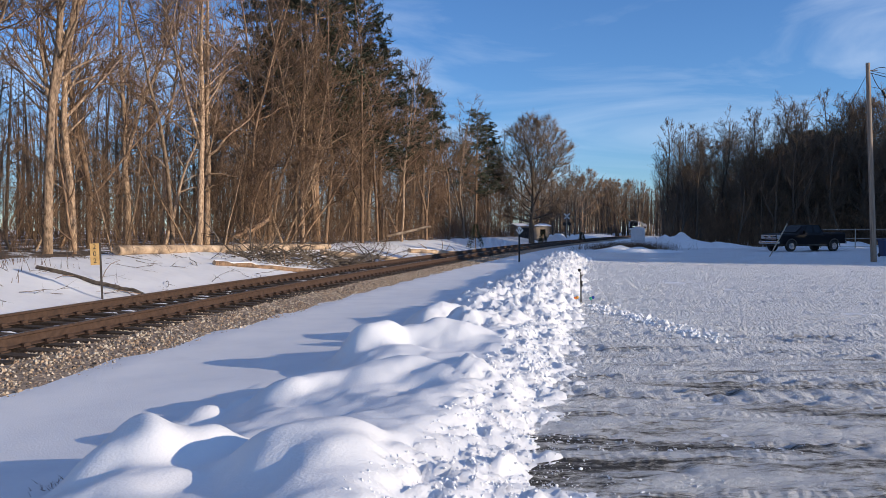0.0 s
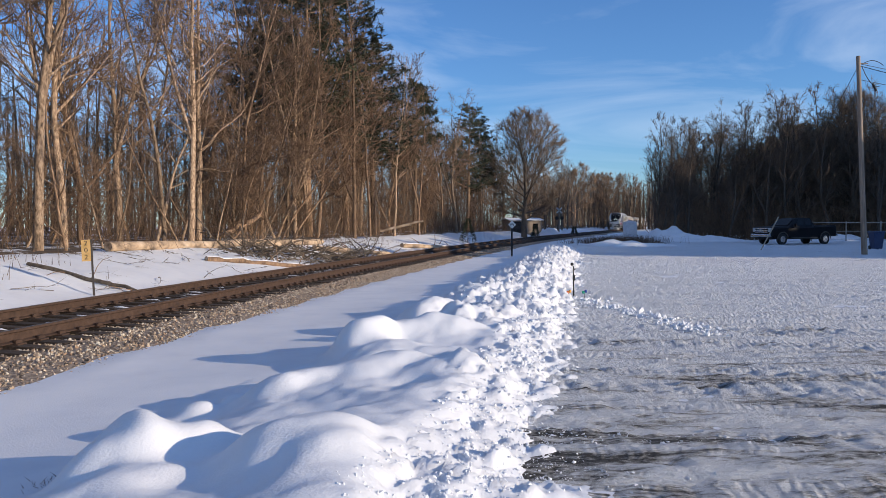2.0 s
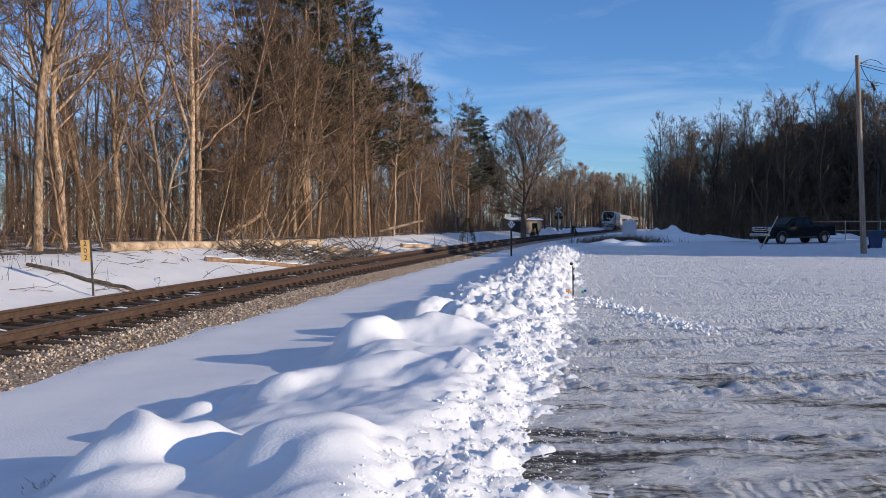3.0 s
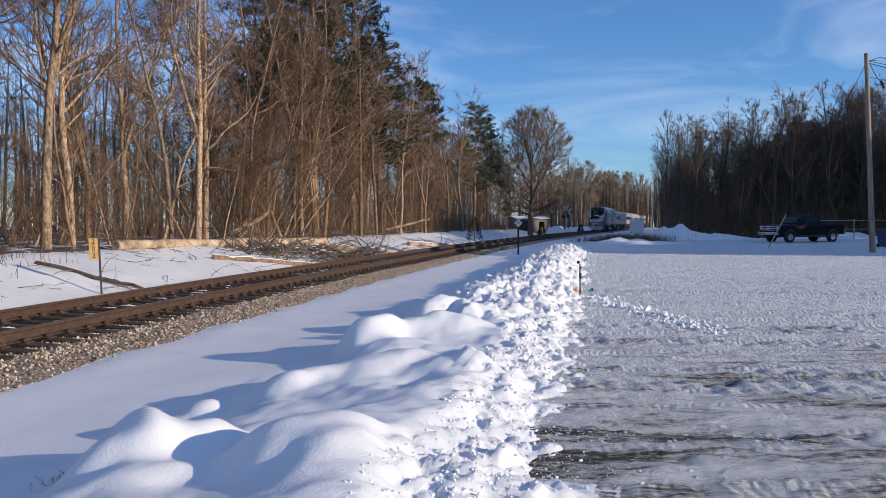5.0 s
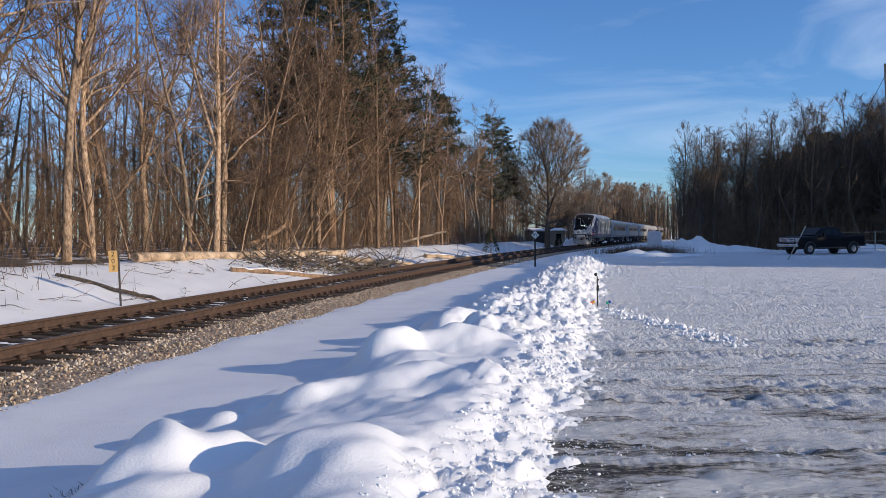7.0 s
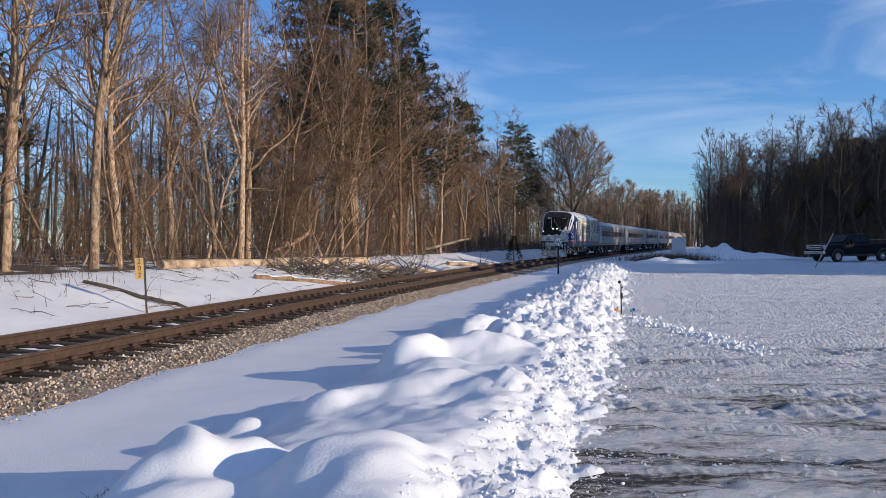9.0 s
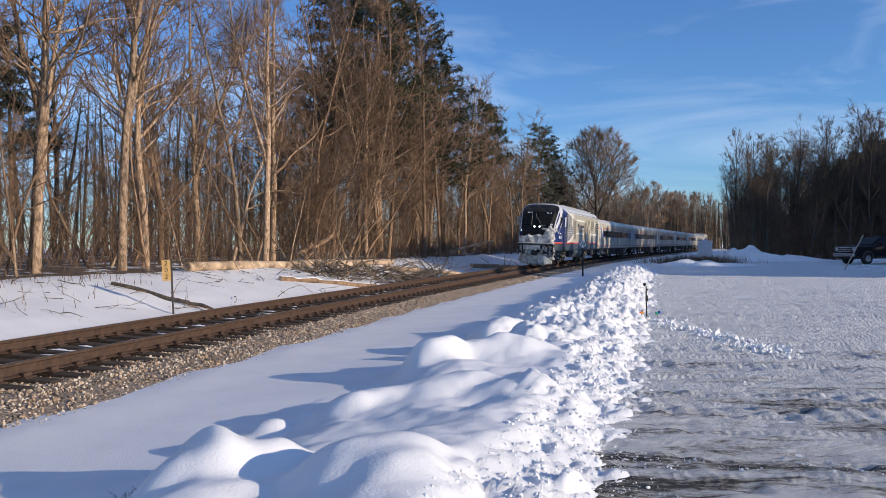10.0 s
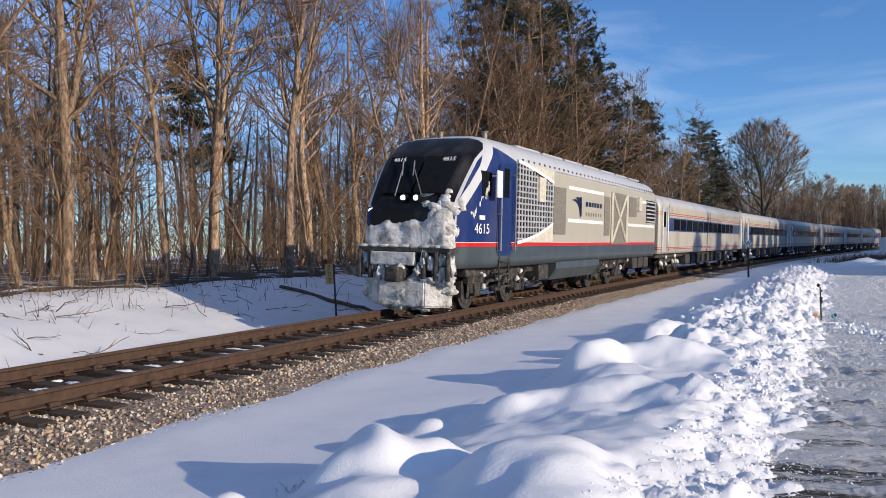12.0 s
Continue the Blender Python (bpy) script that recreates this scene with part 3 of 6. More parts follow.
def round_tree(seed, height, radius, r, name="maple_tree", limbs=13, boughs=8, shoots=8, twigs=10, bark=None, twig=None):
    """A broad tree: a short trunk, limbs that part upwards and a fine domed crown."""
    rng = random.Random(seed)
    wood, fine = Tubes(), Tubes()
    mid, up = Vector((0, 0, height * 0.58)), height * 0.43

    def held(p, way, length):
        """Length cut back to the rounded outline of the crown."""
        for k in range(8):
            e = p + way * length - mid
            if (e.x ** 2 + e.y ** 2) / radius ** 2 + e.z ** 2 / up ** 2 < rng.uniform(0.8, 1.1):
                break
            length *= 0.8
        return length
    tp = limb(rng, Vector((0, 0, -0.3)), Vector((0, 0, 1)), height * 0.62, r, 9, 0.04, 0.05, 0.25)
    wood.add(*tp, 9)
    for k in range(limbs):
        az = 2.4 * k + rng.uniform(-0.4, 0.4)
        f = (k + 0.5) / limbs
        p, q, d = along(*tp, 0.26 + 0.72 * f)
        tilt = 1.38 - 1.1 * f + rng.uniform(-0.12, 0.12)
        way = Vector((math.cos(az) * math.sin(tilt), math.sin(az) * math.sin(tilt), math.cos(tilt)))
        lp, lr = limb(rng, p, way, held(p, way, height * 0.5), max(0.05, q * 0.5), 7, 0.10, 0.05, 0.2)
        wood.add(lp, lr, 5)
        for b in range(boughs):
            p2, q2, d2 = along(lp, lr, 0.22 + 0.78 * (b + rng.random()) / boughs)
            w2 = (d2 + Vector((rng.gauss(0, 0.55), rng.gauss(0, 0.55), rng.gauss(0.15, 0.35)))).normalized()
            bp, br = limb(rng, p2, w2, held(p2, w2, height * rng.uniform(0.16, 0.30)), max(0.025, q2 * 0.5), 4, 0.12, 0.05, 0.25)
            wood.add(bp, br, 3)
            for c in range(shoots):
                p3, q3, d3 = along(bp, br, rng.uniform(0.2, 1))
                w3 = (d3 + Vector((rng.gauss(0, 0.5), rng.gauss(0, 0.5), rng.gauss(0.15, 0.3)))).normalized()
                L3 = held(p3, w3, height * rng.uniform(0.07, 0.13))
                e3 = p3 + w3 * L3
                fine.spine(p3, e3, 0.024)
                for i in range(twigs):
                    p4 = p3.lerp(e3, rng.uniform(0.15, 1))
                    w4 = (w3 + Vector((rng.gauss(0, 0.5), rng.gauss(0, 0.5), rng.gauss(0.15, 0.35)))).normalized()
                    fine.spine(p4, p4 + w4 * height * rng.uniform(0.03, 0.06), 0.014 if twigs > 7 else 0.026)
    tree = new(name)
    a = new("trunk", wood.mesh("trunk", bark or BARK_BROWN))
    a.parent = tree
    b = new("crown", fine.mesh("crown", twig or TWIG))
    b.parent = tree
    return tree


def pine_tree(seed, height, r, clear=0.35, reach=0.2, name="pine_tree"):
    rng = random.Random(seed)
    wood = Tubes()
    V, F = [], []
    tp = limb(rng, Vector((0, 0, -0.3)), Vector((0.02, 0.01, 1)), height, r, 10, 0.015, 0.02, 0.1)
    wood.add(*tp, 7)
    for k in range(62):
        t = clear + (0.99 - clear) * (k / 62) ** 0.9
        if rng.random() < 0.12:
            continue
        p, q, d = along(*tp, t)
        az = rng.uniform(0, 6.283)
        L = height * reach * (1.2 - 0.95 * (t - clear) / (1 - clear)) * rng.uniform(0.55, 1.2)
        lp, lr = limb(rng, p, Vector((math.cos(az), math.sin(az), rng.uniform(-0.1, 0.35))), L, 0.03 + 0.008 * L, 5, 0.09, 0.03, 0.2)
        wood.add(lp, lr, 3)
        for j in range(int(9 + L * 5)):
            c, q2, d2 = along(lp, lr, rng.uniform(0.3, 1))
            c = c + Vector((rng.gauss(0, 0.18), rng.gauss(0, 0.18), rng.gauss(0.06, 0.10))) * (0.5 + 0.35 * L)
            for i in range(11):
                w = Vector((rng.gauss(0, 1), rng.gauss(0, 1), rng.gauss(0.25, 0.6))).normalized() * rng.uniform(0.2, 0.46)
                side = w.orthogonal().normalized() * 0.038
                o = len(V)
                V.extend([tuple(c + side), tuple(c - side), tuple(c + w)])
                F.append((o, o + 1, o + 2))
    tree = new(name)
    a = new("trunk", wood.mesh("trunk", BARK_BROWN))
    a.parent = tree
    b = new("crown", data_mesh("crown", V, F, NEEDLE))
    b.parent = tree
    return tree


def forest_floor():
    """Leaf litter and patchy snow under the trees."""
    m = material("leaf_litter", (0.075, 0.052, 0.034), 0.95, vary=[(0.035, 0.025, 0.018), (0.13, 0.09, 0.055)], scale=3.0, bump=1.0, bump_scale=18)
    n, l = m.node_tree.nodes, m.node_tree.links
    b = n["Principled BSDF"]
    old = b.inputs["Base Color"].links[0].from_socket
    t = n.new("ShaderNodeTexCoord")
    nz = n.new("ShaderNodeTexNoise")
    nz.inputs["Scale"].default_value, nz.inputs["Detail"].default_value, nz.inputs["Roughness"].default_value = 0.7, 7, 0.65
    l.new(t.outputs["Object"], nz.inputs["Vector"])
    r = n.new("ShaderNodeMapRange")
    r.inputs["From Min"].default_value, r.inputs["From Max"].default_value = 0.53, 0.58
    l.new(nz.outputs["Fac"], r.inputs["Value"])
    x = n.new("ShaderNodeMixRGB")
    x.inputs["Color2"].default_value = (0.78, 0.79, 0.81, 1)
    l.new(r.outputs["Result"], x.inputs["Fac"])
    l.new(old, x.inputs["Color1"])
    l.new(x.outputs["Color"], b.inputs["Base Color"])
    ss = np.arange(-30, 232, 1.0)
    lats = [0.0, 0.25, 0.6, 1.2, 2, 3, 4.5, 6.5, 9, 12, 16, 22, 30, 42, 60]
    verts = []
    for s in ss:
        edge = -9.9 + 0.9 * noise.noise((s * 0.35, 0, 5)) + 0.5 * noise.noise((s * 1.3, 0, 8)) - 2.5 * smooth(12, 2, s)
        for q in lats:
            p = on_track(s, edge - q)
            verts.append((p.x, p.y, ground_z(p.x, p.y) + (0.05 + 0.03 * noise.noise((p.x, p.y, 1)) if q > 0.1 else -0.03)))
    n = len(lats)
    faces = [(j * n + i, (j + 1) * n + i, (j + 1) * n + i + 1, j * n + i + 1) for j in range(len(ss) - 1) for i in range(n - 1)]
    return tagged(new("forest_floor", data_mesh("forest_floor", verts, faces, m, True)), "brown leaf litter and patchy snow under the trees", "ground", kind="structure")


forest_floor()


def in_the_way(x, y):
    """The open lane that leads up the track."""
    s, lat = track_coords(x, y)
    return lat > -8.5 and x < 0.27 * y and y < 232


def place_tree(proto, x, y, turn=0, scale=1.0, lean=(0, 0), label="", category="tree", group="", z=None):
    t = copy_thing(proto, Matrix.Translation((x, y, ground_z(x, y) if z is None else z)) @ pose(0, 0, 0, lean[0], lean[1], turn))
    t.scale = (scale, scale, scale)
    return tagged(t, label, category, group)


def woods():
    edge = [bare_tree(11, 18, 0.20, 0.25, 22, 4, 0.25, thick=0.013, fork=True, crooked=0.2), bare_tree(12, 17, 0.17, 0.28, 18, 4, 0.25, thick=0.013, fork=True, crooked=0.2), bare_tree(13, 19, 0.21, 0.32, 22, 4, 0.24, thick=0.013, fork=True, crooked=0.2),
            bare_tree(14, 16, 0.12, 0.25, 18, 4, 0.24, lean=0.10, thick=0.013, crooked=0.2), bare_tree(15, 18, 0.15, 0.25, 18, 4, 0.24, thick=0.013, fork=True, bark=BARK_BROWN, crooked=0.2), bare_tree(16, 15, 0.11, 0.15, 22, 6, 0.26, lean=0.06, bark=BARK_BROWN, crooked=0.2)]
    thin = [bare_tree(31, 9, 0.06, 0.08, 16, 4, 0.26, lean=0.08, name="sapling", bark=BARK_BROWN), bare_tree(32, 7, 0.05, 0.06, 16, 4, 0.30, lean=0.15, name="sapling"), bare_tree(33, 11, 0.07, 0.12, 16, 4, 0.22, lean=0.05, name="sapling", bark=BARK_BROWN)]
    # back rows: the shade behind the edge is put into darker bark and twigs
    back = [bare_tree(71, 17, 0.17, 0.2, 19, 5, 0.26, thick=0.012, bark=BARK_DARK_SHADED, twig=TWIG_DARK_SHADED), bare_tree(72, 16, 0.14, 0.2, 19, 5, 0.26, thick=0.012, lean=0.06, bark=BARK_DARK_SHADED, twig=TWIG_DARK_SHADED), bare_tree(73, 18, 0.2, 0.25, 17, 5, 0.25, thick=0.012, fork=True, bark=BARK_DARK_SHADED, twig=TWIG_DARK_SHADED)]
    rng = random.Random(21)
    texts = ["tall leafless hardwood tree with pale sunlit bark", "leafless forked hardwood tree in the wood's edge", "bare brown tree with fine branching twigs"]
    # placed trunks of the wood's edge: arc length, side distance, kind, scale
    first = [(17, -11.5, 0, 1.0), (20, -10.6, 3, 1.0), (22.5, -11, 1, 1.05), (24, -12.5, 2, 1.0), (26.5, -10.8, 2, 0.95), (29, -11.6, 1, 1.0), (32, -13, 4, 1.0), (35, -10.8, 3, 1.0),
             (38, -11.2, 2, 0.95), (41, -12.4, 0, 1.0), (44, -11, 5, 1.1), (48, -12, 4, 1.0), (52, -11.4, 0, 0.95), (57, -12.5, 1, 1.0), (62, -11.6, 5, 1.1), (68, -12.4, 2, 0.9), (75, -12, 4, 0.95), (83, -13, 0, 0.85),
             (13, -12.0, 2, 1.2), (9, -11.5, 1, 1.0), (6, -13.5, 0, 1.05), (2, -12, 4, 1.0), (-3, -13, 2, 1.0)]
    for s, lat, k, sc in first:
        p = on_track(s, lat)
        place_tree(edge[k], p.x, p.y, rng.uniform(0, 360), sc, label=texts[1 if k in (1, 4) else 0], group="woodland trees")
    for i in range(66):
        s = rng.uniform(-8, 140)
        lat = -13 - 34 * rng.random() ** 1.3 - (3 if s > 90 else 0)
        p = on_track(s, lat)
        if s < 14 and i % 3:
            continue
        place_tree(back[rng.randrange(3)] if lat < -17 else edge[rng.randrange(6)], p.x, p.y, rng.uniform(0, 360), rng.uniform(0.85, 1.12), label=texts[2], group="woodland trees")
    for i in range(105):
        s = rng.uniform(-2, 125)
        lat = -9.8 - 10 * rng.random() ** 1.5
        p = on_track(s, lat)
        place_tree(thin[rng.randrange(3)], p.x, p.y, rng.uniform(0, 360), rng.uniform(0.6, 1.15), (rng.gauss(0, 12), rng.gauss(0, 12)), label="thin leafless sapling in the brush", category="sapling", group="woodland saplings")
    for i in range(22):
        p = on_track(rng.uniform(8, 75), -10.2 - 3.5 * rng.random())
        k = rng.choice((3, 5, 1))
        place_tree(edge[k], p.x, p.y, rng.uniform(0, 360), rng.uniform(0.5, 0.85), (rng.choice((-1, 1)) * rng.uniform(6, 26), rng.gauss(0, 10)), label="leaning leafless tree at the wood's edge", group="woodland trees")
    for x, y, k, sc in ((-8.2, 56, 5, 1.25), (-6.0, 60, 4, 1.08), (-10.4, 57, 3, 1.2), (-5.2, 64, 5, 1.2), (-12.5, 55, 4, 1.12), (-3.6, 70, 3, 1.05), (-1.6, 78, 4, 0.9), (0.6, 86, 5, 1.1), (2.4, 92, 1, 0.95), (1.0, 98, 4, 0.95)):
        place_tree(edge[k], x, y, rng.uniform(0, 360), sc, label=texts[2], group="woodland trees")
    for x, y, sc in ((3.0, 120, 0.95), (6.0, 126, 0.92), (9.5, 132, 0.9), (13.5, 138, 0.86), (17, 136, 0.8), (19.5, 144, 0.82), (23, 152, 0.8), (8, 146, 1.0), (15, 152, 0.95), (26, 166, 0.85), (29, 178, 0.85)):
        place_tree(back[rng.randrange(3)], x, y, rng.uniform(0, 360), sc, label=texts[2], group="woodland trees")
    # pines
    p1, p2 = pine_tree(41, 17, 0.26, 0.34, 0.27), pine_tree(42, 14, 0.2, 0.42, 0.22)
    for x, y, k, sc in ((-9.4, 60, 0, 1.32), (-5.4, 71, 0, 1.05), (-13, 60, 0, 1.25), (-11.2, 66, 0, 1.36), (-7.2, 65, 0, 1.22), (-2.2, 84, 1, 1.15), (4.2, 106, 0, 1.0), (-28, 44, 1, 1.0), (6.4, 113, 0, 0.95)):
        place_tree((p1, p2)[k], x, y, rng.uniform(0, 360), sc, label="tall green pine with sparse dark boughs", category="pine tree", group="pines")
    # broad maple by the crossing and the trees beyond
    m1 = round_tree(51, 17, 6.0, 0.42, limbs=24, boughs=9, shoots=7, twigs=8, bark=BARK_DARK_SHADED, twig=TWIG_DARK_SHADED)
    m2 = round_tree(52, 17, 6, 0.42, "bare_tree", 11, 6, 6, 6)
    m3 = round_tree(53, 16, 5.2, 0.30, "bare_tree", 13, 7, 6, 6, bark=BARK_DARK_SHADED, twig=TWIG_DARK_SHADED)
    place_tree(m1, 12.3, 112, 40, 1.04, label="large round-crowned leafless maple", group="maples")
    for x, y, sc in ((24, 205, 1.0), (40, 232, 1.1), (52, 240, 0.95), (6, 140, 0.95), (14, 165, 0.9), (0, 128, 0.9), (62, 262, 1.1), (75, 255, 0.9), (30, 260, 1.0), (-8, 150, 1.0), (43, 262, 1.1), (48, 275, 1.15), (56, 285, 1.1), (60, 300, 1.2), (36, 280, 1.1), (66, 310, 1.25), (52, 262, 0.9)):
        place_tree(m2, x, y, rng.uniform(0, 360), sc, label="far leafless tree with a rounded crown", group="far trees")
    # the grove across the yard, its shade put into dark bark and twigs
    grove = [bare_tree(81, 13, 0.15, 0.22, 26, 5, 0.24, thick=0.013, bark=BARK_DARK_SHADED, twig=TWIG_DARK_SHADED, rise=(0.7, 2.2)), bare_tree(82, 12.5, 0.12, 0.18, 24, 5, 0.25, thick=0.013, lean=0.05, fork=True, bark=BARK_DARK_SHADED, twig=TWIG_DARK_SHADED, rise=(0.7, 2.0)),
             bare_tree(83, 13.5, 0.17, 0.28, 24, 5, 0.26, thick=0.013, fork=True, bark=BARK_DARK_SHADED, twig=TWIG_DARK_SHADED, rise=(0.6, 1.8))]
    for i in range(84):
        a = (i % 28 + rng.random()) / 28
        row = i // 28
        x, y = 19 + 50 * a, 81 - 7 * a + 5.5 * row + rng.gauss(0, 1.6)
        if in_the_way(x, y):
            continue
        tall = (0.82 + 0.22 * smooth(0.05, 0.35, a) + 0.05 * math.sin(17 * a)) * (1 + 0.05 * row)
        place_tree(grove[rng.randrange(3)], x, y, rng.uniform(0, 360), tall * rng.uniform(0.88, 1.08), label="leafless tree with upright branches, darkened for shade", group="grove trees")
    for x, y, sc in ((58, 96, 0.9), (34, 99, 0.85), (47, 103, 0.9)):
        place_tree(m3, x, y, rng.uniform(0, 360), sc, label="leafless tree with a rounded crown, darkened for shade", group="grove trees")
    for x, y, sc in ((41.5, 80, 0.84), (52, 84, 0.8)):
        place_tree(m1, x, y, rng.uniform(0, 360), sc, label="large round-crowned leafless tree behind the yard", group="maples")
    for i in range(16):
        f = rng.random()
        x, y = 30 + 42 * f + rng.gauss(0, 4), 95 + 130 * f + rng.gauss(0, 4)
        if in_the_way(x, y):
            continue
        place_tree(back[rng.randrange(3)], x, y, rng.uniform(0, 360), rng.uniform(0.75, 0.95), label=texts[2], group="grove trees")
    # unseen trees added beside the yard to shade it
    for x, y, sc in ((60, 26, 0.85), (62, 48, 0.9)):
        place_tree(m2, x, y, rng.uniform(0, 360), sc, label="large unseen leafless tree added to shade the yard", group="maples")
    for proto in (*edge, *thin, *back, *grove, p1, p2, m1, m2, m3):
        for o in (*proto.children, proto):
            bpy.data.objects.remove(o)


woods()


def underbrush():
    """Tangled canes and stems along the wood's edge, joined."""
    rng = random.Random(61)
    t = Tubes()

    def cane(p, h, r):
        if in_the_way(p.x, p.y):
            return
        d = Vector((rng.gauss(0, 0.38), rng.gauss(0, 0.38), 1)).normalized()
        mid = p + d * h * 0.55
        end = mid + (d + Vector((rng.gauss(0, 0.3), rng.gauss(0, 0.3), -0.1))).normalized() * h * 0.45
        t.add([p, mid], [r, r * 0.7], 3)
        t.spine(mid, end, r * 0.7)
        for j in range(4):
            q = p.lerp(mid, rng.uniform(0.3, 1)) if rng.random() < 0.5 else mid.lerp(end, rng.uniform(0, 0.8))
            w = (d + Vector((rng.gauss(0, 0.7), rng.gauss(0, 0.7), rng.gauss(0.1, 0.4)))).normalized()
            t.spine(q, q + w * h * rng.uniform(0.2, 0.45), max(0.005, r * 0.55))
    for i in range(4600):
        s = rng.uniform(-6, 125)
        lat = -9.2 - abs(rng.gauss(0, 5.5)) - (2.2 if 20 < s < 52 else 0)
        p = on_track(s, lat)
        p.z = ground_z(p.x, p.y) - 0.05
        cane(p, rng.uniform(0.6, 2.4) + (rng.uniform(0, 2.6) if lat < -11 else 0), rng.uniform(0.006, 0.014))
    for i in range(600):
        p = on_track(rng.uniform(16, 130), -15 - 25 * rng.random())
        p.z = 0.5
        cane(p, rng.uniform(4, 9), rng.uniform(0.02, 0.035))
    for i in range(110):
        p = on_track(rng.uniform(17, 52), -8.4 + rng.gauss(0, 0.9))
        p.z = ground_z(p.x, p.y) - 0.04
        cane(p, rng.uniform(0.4, 1.5), 0.010)
    for i in range(4200):
        a = rng.random()
        x, y = 20 + 50 * a + rng.gauss(0, 2), 79 - 6 * a + abs(rng.gauss(0, 8))
        cane(Vector((x, y, 0.0)), rng.uniform(1.0, 6.0), 0.018)
    for i in range(1200):
        s = rng.uniform(110, 230)
        p = on_track(s, -9 - abs(rng.gauss(0, 6)) if rng.random() < 0.6 else 16 + abs(rng.gauss(0, 6)))
        cane(p, rng.uniform(1.0, 5), 0.022)
    return tagged(new("underbrush", t.mesh("underbrush", TWIG)), "tangled brown leafless undergrowth at the wood's edge", "undergrowth", kind="stuff")


underbrush()


def far_woods():
    """Stems and twigs of the woods' depth, too many to count, shade in their colour."""
    rng = random.Random(62)
    t = Tubes()

    def stem(p, h, r, k):
        if in_the_way(p.x, p.y):
            return
        top = p + Vector((rng.gauss(0, 0.06) * h, rng.gauss(0, 0.06) * h, h))
        t.add([p, p.lerp(top, 0.6), top], [r, r * 0.7, r * 0.15], 4)
        for j in range(k):
            q = p.lerp(top, rng.uniform(0.2, 0.98))
            w = Vector((rng.gauss(0, 0.8), rng.gauss(0, 0.8), rng.gauss(0.7, 0.5))).normalized()
            e = q + w * h * rng.uniform(0.08, 0.22)
            t.spine(q, e, r * 0.2)
            for i in range(2):
                g = q.lerp(e, rng.uniform(0.2, 0.9))
                v = (w + Vector((rng.gauss(0, 0.7), rng.gauss(0, 0.7), 0.2))).normalized()
                t.spine(g, g + v * h * rng.uniform(0.05, 0.11), r * 0.11)
    for i in range(560):
        s = rng.uniform(-15, 190)
        p = on_track(s, -24 - 45 * rng.random())
        p.z = 0.5
        if s < 24 and i % 3:
            continue
        stem(p, rng.uniform(9, 17), rng.uniform(0.07, 0.16), 26)
    for i in range(520):
        stem(Vector((26 + 70 * rng.random(), 88 + 90 * rng.random(), 0.0)), rng.uniform(6, 10.5), rng.uniform(0.09, 0.2), 28)
    for i in range(190):
        stem(Vector((rng.uniform(30, 78), rng.uniform(235, 300), 0)), rng.uniform(12, 17), rng.uniform(0.2, 0.36), 30)
    for i in range(230):
        s = rng.uniform(150, 330)
        stem(on_track(s, rng.choice((-1, 1)) * (9 + 30 * rng.random()), 0.2), rng.uniform(9, 14), 0.16, 30)
    for i in range(110):
        stem(Vector((rng.uniform(40, 140), rng.uniform(300, 380), 0)), rng.uniform(12, 17), 0.25, 30)
    # the darkened twig colour stands in for shade deep among the stems
    return tagged(new("far_woods", t.mesh("far_woods", TWIG_DARK_SHADED)), "deep leafless brown woods behind the edge trees", "woods", kind="stuff")


far_woods()


def windbreak():
    """Dense rows of spruces, unseen, added east of the yard to shade it."""
    rng = random.Random(64)
    V, F = [], []
    for k in range(1500):
        u = rng.random() ** 0.8
        a = rng.uniform(0, 6.283)
        r = (1 - u) * 3.0 * rng.uniform(0.35, 1.05) + 0.1
        c = Vector((r * math.cos(a), r * math.sin(a), 0.4 + u * 15.5))
        w = Vector((math.cos(a), math.sin(a), rng.uniform(-0.7, 0.2))) * rng.uniform(0.5, 1.1)
        s = w.orthogonal().normalized() * 0.28
        o = len(V)
        V.extend([tuple(c + s), tuple(c - s), tuple(c + w)])
        F.append((o, o + 1, o + 2))
    boughs = data_mesh("boughs", V, F, NEEDLE)
    bm = B()
    rod(bm, (0, 0, -0.2), (0, 0, 15.5), 0.2, 0.04, 8)
    stem_mesh = mesh_of("trunk", bm, BARK_BROWN)
    proto = new("spruce_tree")
    for name, me in (("trunk", stem_mesh), ("boughs", boughs)):
        o = new(name, me)
        o.parent = proto
    # out-of-view rows, added to throw shade on far yard and track
    for row in range(2):
        for k in range(22):
            y = 3 + 3.7 * k + 1.8 * row
            x = 66 - 0.06 * y + 4.5 * row + rng.gauss(0, 0.6)
            place_tree(proto, x, y, rng.uniform(0, 360), rng.uniform(1.05, 1.25) * (0.55 if y < 20 else 1.0), label="unseen dense spruce added to shade the yard and track", category="spruce tree", group="windbreak spruces", z=0)
    for row in range(2):
        for k in range(27):
            y = 90 + 3.4 * k + 1.7 * row
            x = 47 + 0.22 * (y - 90) + 5 * row + rng.gauss(0, 0.8)
            place_tree(proto, x, y, rng.uniform(0, 360), rng.uniform(0.9, 1.0) * (0.62 + 0.45 * smooth(92, 120, y)), label="dark spruce standing among bare trees", category="spruce tree", group="grove spruces", z=0)
    for o in (*proto.children, proto):
        bpy.data.objects.remove(o)


windbreak()


# ---------------- the train ----------------
SPEED, NOSE_END = 18.6, 16.7     # metres a second; the nose's arc length at the clip's end
GLASS = material("dark_glass", (0.010, 0.011, 0.012), 0.06)
BLACK = material("black_paint", (0.012, 0.012, 0.014), 0.35)
